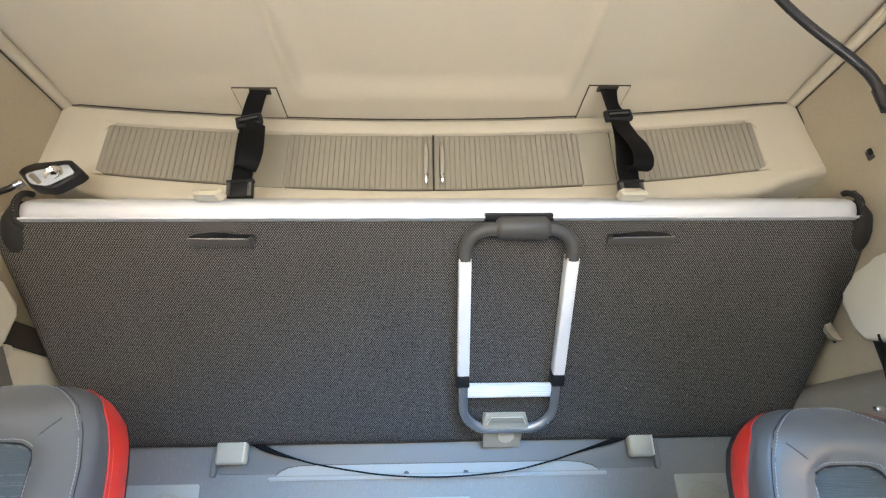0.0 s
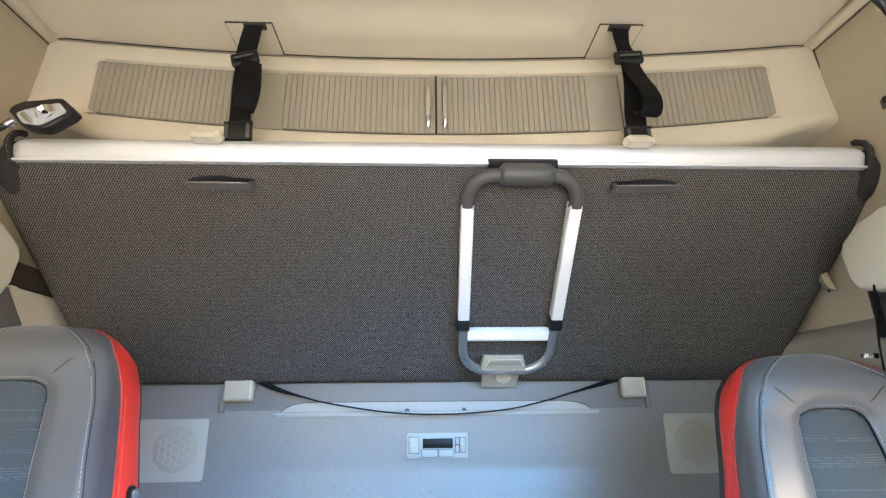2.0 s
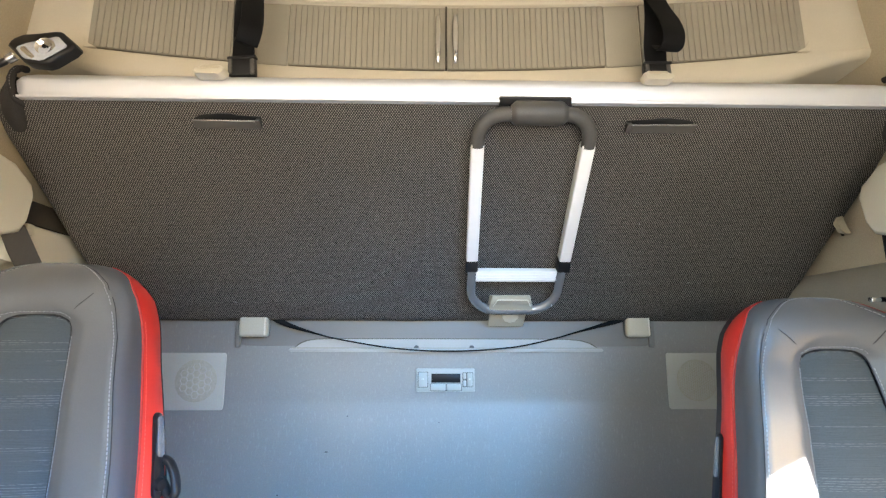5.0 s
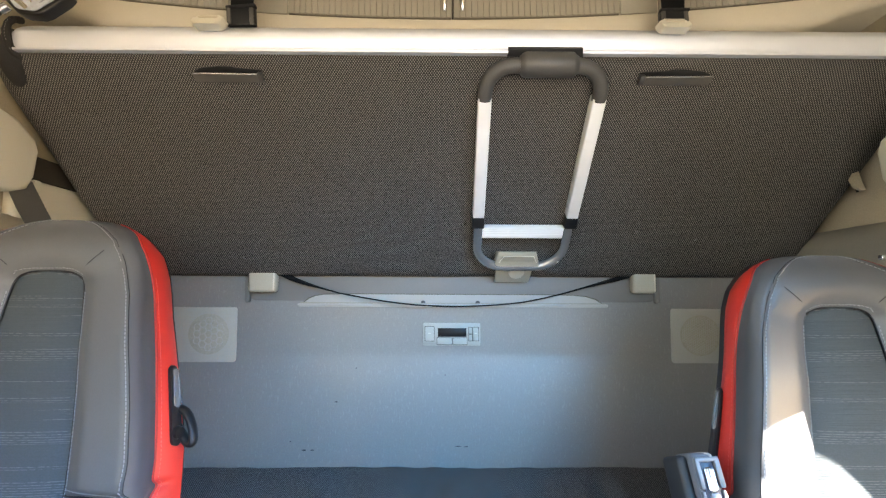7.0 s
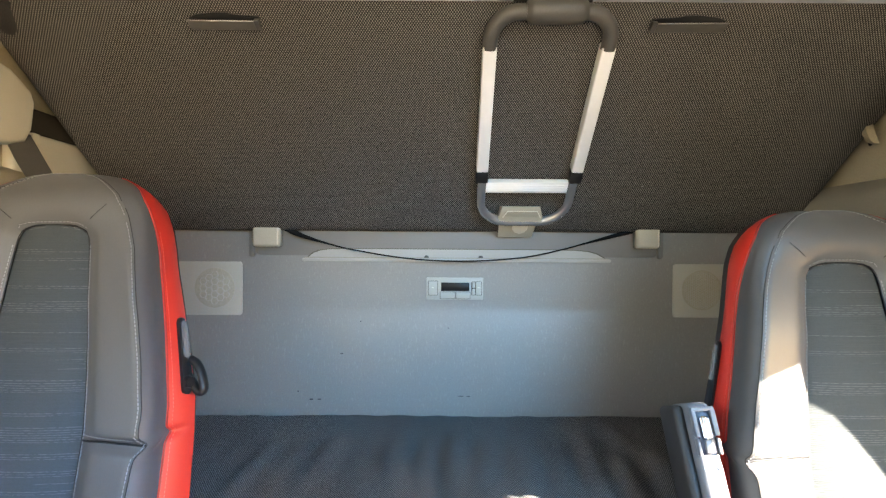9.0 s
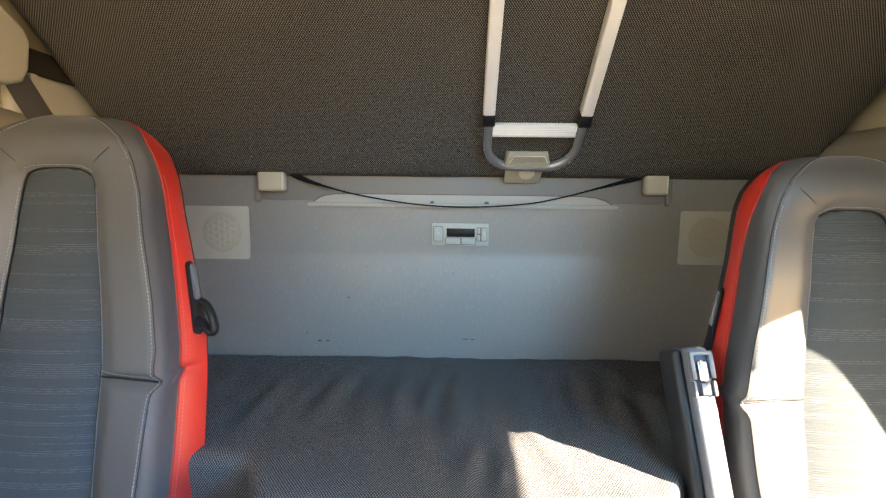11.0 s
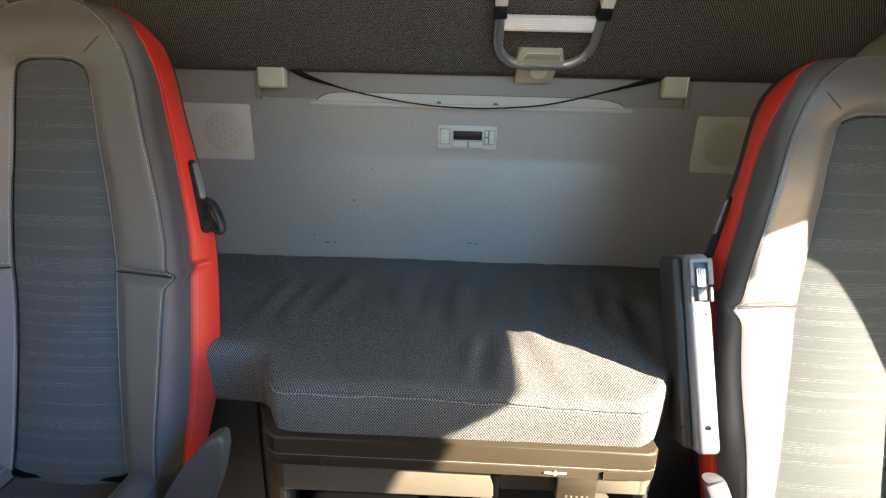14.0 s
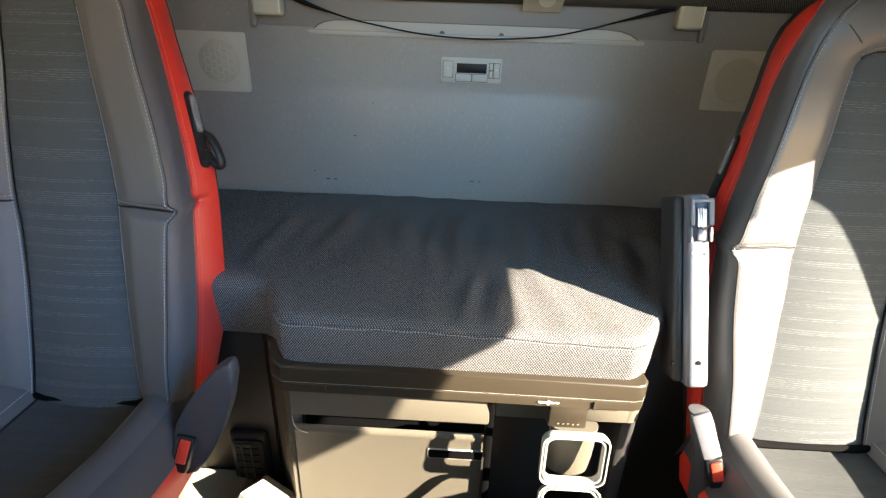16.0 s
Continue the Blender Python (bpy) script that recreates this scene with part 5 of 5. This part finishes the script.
# ---- folded armrest beside the sunlit seat ----
arm = thing("armrest", (0.52, 0.86, 0.57), "folded-up grey plastic armrest beside the seat", "armrest")
A0, A1 = Vector((0.4945, 0.990, 0.945)), Vector((0.5255, 0.860, 0.572))
ad = (A1 - A0).normalized()
ax = (Vector((1, 0, 0)) - ad * ad.x).normalized()
M = Matrix((ax, ad.cross(ax).normalized(), ad)).transposed()
L = (A1 - A0).length
fr = M @ Vector((0, 1, 0))
if fr.y > 0:
    fr = -fr
part("pad", rbox((A0 + A1) / 2 - fr * 0.0, (0.046, 0.085, L), 0.012, 3, M), GREY_ARM, arm, "light grey face")
part("side_cover", rbox((A0 + A1) / 2 + Vector((-0.031, 0, 0)) - fr * 0.012, (0.022, 0.075, L - 0.01), 0.010, 3, M), DARK, arm, "dark side cover")
c = A0 + ad * 0.054 + fr * 0.044
part("slot", rbox(c, (0.030, 0.006, 0.080), 0.003, 2, M), SLOT, arm, "dark slot")
for dx, dl, w, l in ((-0.0185, -0.017, 0.008, 0.050), (0.0180, -0.017, 0.010, 0.050), (0.0, -0.041, 0.044, 0.008), (-0.0190, 0.026, 0.006, 0.030), (0.0190, 0.026, 0.006, 0.030)):
    part("slot_rim", rbox(c + ax * dx + ad * dl + fr * (0.004 if dl < 0 else 0.001), (w, 0.012, l), 0.002, 2, M), GREY_ARM, arm)
wheel = part("roller", tube([c + fr * 0.003 - ad * 0.028, c + fr * 0.003 - ad * 0.024, c + fr * 0.003 + ad * 0.010, c + fr * 0.003 + ad * 0.013], [0.006, 0.0088, 0.0088, 0.006], 16), CHROME, arm, "bright adjuster wheel")
for k in range(5):
    a = radians(-60 + 30 * k)
    o = c + fr * (0.003 + 0.0088 * math.cos(a)) + Vector((0.0088 * math.sin(a), 0, 0))
    part("ridge", tube([o - ad * 0.025, o + ad * 0.010], 0.0014, 6), CHROME, wheel)
part("pedestal", rbox(c + ad * 0.026 + fr * 0.004, (0.016, 0.008, 0.024), 0.003, 2, M), GREY_ARM, arm)
for dx in (-0.013, 0.013):
    part("screw", tube([A0 + ad * 0.118 + fr * 0.041 + Vector((dx, 0, 0)), A0 + ad * 0.118 + fr * 0.0445 + Vector((dx, 0, 0))], 0.004, 10), TUBE, arm)
part("screw", tube([A1 - ad * 0.055 + fr * 0.041, A1 - ad * 0.055 + fr * 0.0445], 0.0045, 10), SCREEN, arm)
part("screw", tube([A1 - ad * 0.045 + fr * 0.02 + Vector((-0.042, 0, 0)), A1 - ad * 0.045 + fr * 0.02 + Vector((-0.0445, 0, 0))], 0.0055, 10), SCREEN, arm)


def buckle(pts, wid, head, head_dir, mat, label):
    b = thing("belt_buckle", Vector(pts[-1]) - Vector((0, 0, 0.03)), label, "belt buckle", "belt buckles")
    P = spline(pts, 6)
    loops = []
    for i, p in enumerate(P):
        k = i / (len(P) - 1)
        w = wid * (0.55 + 0.45 * math.sin(math.pi * min(1, 0.25 + 0.6 * k)))
        d = 0.030 * (0.6 + 0.4 * math.sin(math.pi * k))
        loops.append([p + Vector((w * math.cos(a), d * math.sin(a), 0)) for a in np.linspace(0, math.tau, 17)[:-1]])
    part("stalk_cover", loft(loops), mat, b, smooth=60)
    M = head_dir
    h = part("housing", rbox(head, (0.034, 0.024, 0.062), 0.005, 2, M), BLACK, b, "black buckle housing")
    part("button", rbox(Vector(head) + M @ Vector((0.002, -0.012, 0.004)), (0.022, 0.006, 0.040), 0.003, 2, M), BUTTON_RED, h, "red release button")
    return b


lb = thing("belt_buckle", (-0.49, 0.78, 0.33), "seat belt buckle with red button on a grey shield-shaped stalk cover", "belt buckle", "belt buckles")
shield = [(-0.556, 0.435), (-0.540, 0.478), (-0.514, 0.523), (-0.492, 0.555), (-0.469, 0.582), (-0.445, 0.610), (-0.428, 0.622), (-0.417, 0.625), (-0.411, 0.618), (-0.411, 0.590), (-0.417, 0.565), (-0.425, 0.530), (-0.437, 0.495), (-0.453, 0.455), (-0.472, 0.415), (-0.495, 0.375), (-0.521, 0.340), (-0.555, 0.330), (-0.566, 0.370)]
part("stalk_cover", prism(shield, 0.034, lambda u, v, h: (u, 0.790 - h + 0.10 * (u + 0.49), v), 0.014, 4), STALK, lb, "dark grey shield-shaped cover", smooth=60)
M = Matrix.Rotation(radians(15), 3, "Y") @ Matrix.Rotation(radians(-20), 3, "X")
h = part("housing", rbox((-0.532, 0.742, 0.414), (0.040, 0.026, 0.080), 0.006, 3, M), BLACK, lb, "black buckle housing")
part("button", rbox(Vector((-0.532, 0.742, 0.414)) + M @ Vector((0.004, -0.013, 0.008)), (0.022, 0.006, 0.052), 0.003, 2, M), BUTTON_RED, h, "red release button")
part("latch_slot", rbox(Vector((-0.532, 0.742, 0.414)) + M @ Vector((-0.013, -0.0125, 0.010)), (0.006, 0.004, 0.050), 0.001, 1, M), GAP, h)
right_buckle = buckle([(0.528, 0.80, 0.550), (0.534, 0.79, 0.530), (0.546, 0.778, 0.48), (0.560, 0.778, 0.41), (0.566, 0.78, 0.33)], 0.024, (0.562, 0.748, 0.440), Matrix.Rotation(radians(-14), 3, "Y") @ Matrix.Rotation(radians(-20), 3, "X"), SEAT_DARK, "seat belt buckle with red button on a pale-faced stalk")
part("face_plate", rbox((0.522, 0.745, 0.535), (0.036, 0.010, 0.100), 0.004, 2, Matrix.Rotation(radians(-22), 3, "Y") @ Matrix.Rotation(radians(-12), 3, "X")), GREY_ARM, right_buckle, "pale grey face plate")

# ---- side pillars, belts and ledges ----
for x, sx, dy in ((-1.0, -1, 0.0), (1.07, 1, -0.035)):
    xin = x + (-sx) * 0.02
    pl = thing("pillar_cover", (x, 1.0 + dy, 1.48), "cream plastic belt pillar cover", "pillar cover", "pillar covers")
    poly = [(0.80, 1.665), (1.06, 1.667), (1.13, 1.657), (1.185, 1.622), (1.196, 1.595), (1.188, 1.530), (1.170, 1.498), (1.13, 1.484), (0.80, 1.478)]
    part("cover", prism([(u + dy - 0.01, v) for u, v in poly], 0.07, lambda u, v, h: (xin + sx * (0.07 - h), u, v), 0.012, 4), CREAM, pl)
bl = thing("seat_belt", (-0.98, 1.15, 1.35), "dark grey seat belt running down the pillar", "seat belt", "seat belts")
part("webbing", ribbon([((-1.000, 1.150, 1.52), (0.010, 0.03, 0.0)), ((-0.965, 1.155, 1.45), (0.012, 0.03, 0)), ((-0.925, 1.16, 1.38), (0.012, 0.03, 0)), ((-0.90, 1.16, 1.33), (0.012, 0.03, 0))]), RUBBER, bl)
bl = thing("seat_belt", (1.02, 1.08, 1.33), "black seat belt with its guide below the pillar cover", "seat belt", "seat belts")
part("webbing", ribbon([((1.060, 1.085, 1.50), (0.018, 0.012, 0)), ((1.045, 1.085, 1.44), (0.018, 0.014, 0)), ((1.028, 1.085, 1.36), (0.014, 0.014, 0)), ((1.022, 1.085, 1.28), (0.01, 0.014, 0))]), WEB, bl)
part("guide", rbox((1.075, 1.10, 1.44), (0.03, 0.03, 0.12), 0.006), BLACK, bl)
part("anchor", rbox((1.00, 1.085, 1.338), (0.035, 0.012, 0.012), 0.003), CHROME, bl, "bright belt anchor")

for nm, x, sx in (("sill_left", XL, -1), ("sill_right", XR, 1)):
    lp = []
    for y in np.linspace(0.9, 1.56, 12):
        lp.append([(x + sx * 0.001, y, 1.15), (x - sx * 0.075, y, 1.15), (x - sx * 0.070, y, 1.395), (x - sx * 0.05, y, 1.425), (x - sx * 0.02, y, 1.440), (x + sx * 0.001, y, 1.445)])
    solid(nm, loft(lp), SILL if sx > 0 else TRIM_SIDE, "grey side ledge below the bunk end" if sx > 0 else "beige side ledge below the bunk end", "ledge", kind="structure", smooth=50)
hk = thing("coat_hook", (1.14, 1.28, 1.53), "slender beige plastic hook on the side wall", "hook")
part("hook", loft([[(x + a * w, y + b * w, z) for a, b in ((-1, -0.7), (0.6, -1), (1, 0.7), (-0.6, 1))] for x, y, z, w in ((1.128, 1.300, 1.600, 0.004), (1.112, 1.288, 1.585, 0.010), (1.106, 1.278, 1.560, 0.012), (1.108, 1.270, 1.538, 0.011), (1.114, 1.266, 1.530, 0.007))]), TRIM_SIDE, hk, smooth=60)
part("slit", rbox((1.132, 1.306, 1.552), (0.006, 0.006, 0.040), 0.001, 1, Matrix.Rotation(radians(-12), 3, "X")), GAP, hk, "dark slit behind the hook")
lk = thing("side_latch", (-1.048, 1.345, 1.34), "cream plastic side moulding with a small tab", "latch")
part("body", rbox((-1.048, 1.345, 1.44), (0.036, 0.33, 0.20), 0.015, 3), CREAM, lk)
part("tab", rbox((-1.024, 1.228, 1.520), (0.022, 0.024, 0.030), 0.005, 2), CREAM, lk)
part("hollow", rbox((-1.050, 1.32, 1.572), (0.024, 0.28, 0.062), 0.006, 2), GAP, lk, "dark hollow above the moulding")
st = thing("wall_socket", (1.13, 0.994, 1.92), "small dark brown bracket on the side wall", "bracket")
part("plate", rbox((1.127, 0.994, 1.937), (0.012, 0.020, 0.028), 0.003), RUBBER, st)
part("notch", rbox((1.119, 0.987, 1.941), (0.008, 0.010, 0.016), 0.002), BLACK, st)

# ---- reading lamps ----
rl = thing("reading_lamp", (-1.03, 1.0, 1.80), "black gooseneck reading lamp with a clear reflector", "lamp", "reading lamps")
poly = [(-0.932, 1.879), (-0.931, 1.892), (-0.924, 1.902), (-0.905, 1.908), (-0.845, 1.922), (-0.832, 1.922), (-0.822, 1.915), (-0.792, 1.888), (-0.788, 1.880), (-0.794, 1.866), (-0.826, 1.833), (-0.838, 1.828), (-0.872, 1.831), (-0.884, 1.835)]
hd = part("head", prism(poly, 0.030, lambda u, v, h: (u, 1.018 - h + (v - 1.88) * 0.25, v), 0.008, 3), BLACK, rl)
pi = [(-0.905, 1.867), (-0.904, 1.873), (-0.890, 1.882), (-0.832, 1.902), (-0.824, 1.901), (-0.802, 1.878), (-0.802, 1.872), (-0.838, 1.837), (-0.846, 1.835), (-0.878, 1.840), (-0.886, 1.845)]
part("reflector", prism(pi, 0.003, lambda u, v, h: (u, 0.9885 - h + (v - 1.88) * 0.25, v), 0.001), LENS, hd, "silvery reflector plate")
ds = [[(-0.845 + r * math.cos(a), 0.984 - h, 1.872 + r * math.sin(a)) for a in np.linspace(0, math.tau, 21)[:-1]] for r, h in ((0.021, 0.0), (0.019, 0.005), (0.015, 0.003), (0.010, -0.001), (0.009, 0.002), (0.006, 0.001))]
part("dish", loft(ds), CHROME, hd, "small bright dish")
part("bulb", tube([(-0.845, 0.986, 1.872), (-0.845, 0.980, 1.872)], 0.0045, 12), SCREEN, hd)
part("switch", tube([(-0.889, 0.982, 1.866), (-0.860, 0.981, 1.840)], 0.0065, 10), CHROME, hd, "sliding switch")
part("neck", tube(spline([(-0.935, 1.01, 1.868), (-0.952, 1.008, 1.848), (-0.985, 1.005, 1.830), (-1.02, 1.005, 1.812), (-1.055, 1.01, 1.79)], 8), 0.0075, 10), BLACK, rl, "ribbed black neck")
part("collar", tube([(-0.930, 1.010, 1.866), (-0.944, 1.009, 1.855)], 0.010, 12), TUBE, hd)
rl = thing("reading_lamp", (0.75, 0.72, 2.2), "black gooseneck lamp arm hanging from the headlining", "lamp", "reading lamps")
part("neck", tube(spline([(0.735, 0.71, 2.215), (0.772, 0.72, 2.143), (0.806, 0.722, 2.080), (0.839, 0.72, 2.022), (0.872, 0.72, 1.972), (0.890, 0.72, 1.930), (0.894, 0.72, 1.895), (0.893, 0.72, 1.850)], 8), 0.0095, 12), NECK, rl)
part("collar", tube([(0.8945, 0.72, 1.900), (0.893, 0.72, 1.850)], 0.0125, 12), NECK, rl)
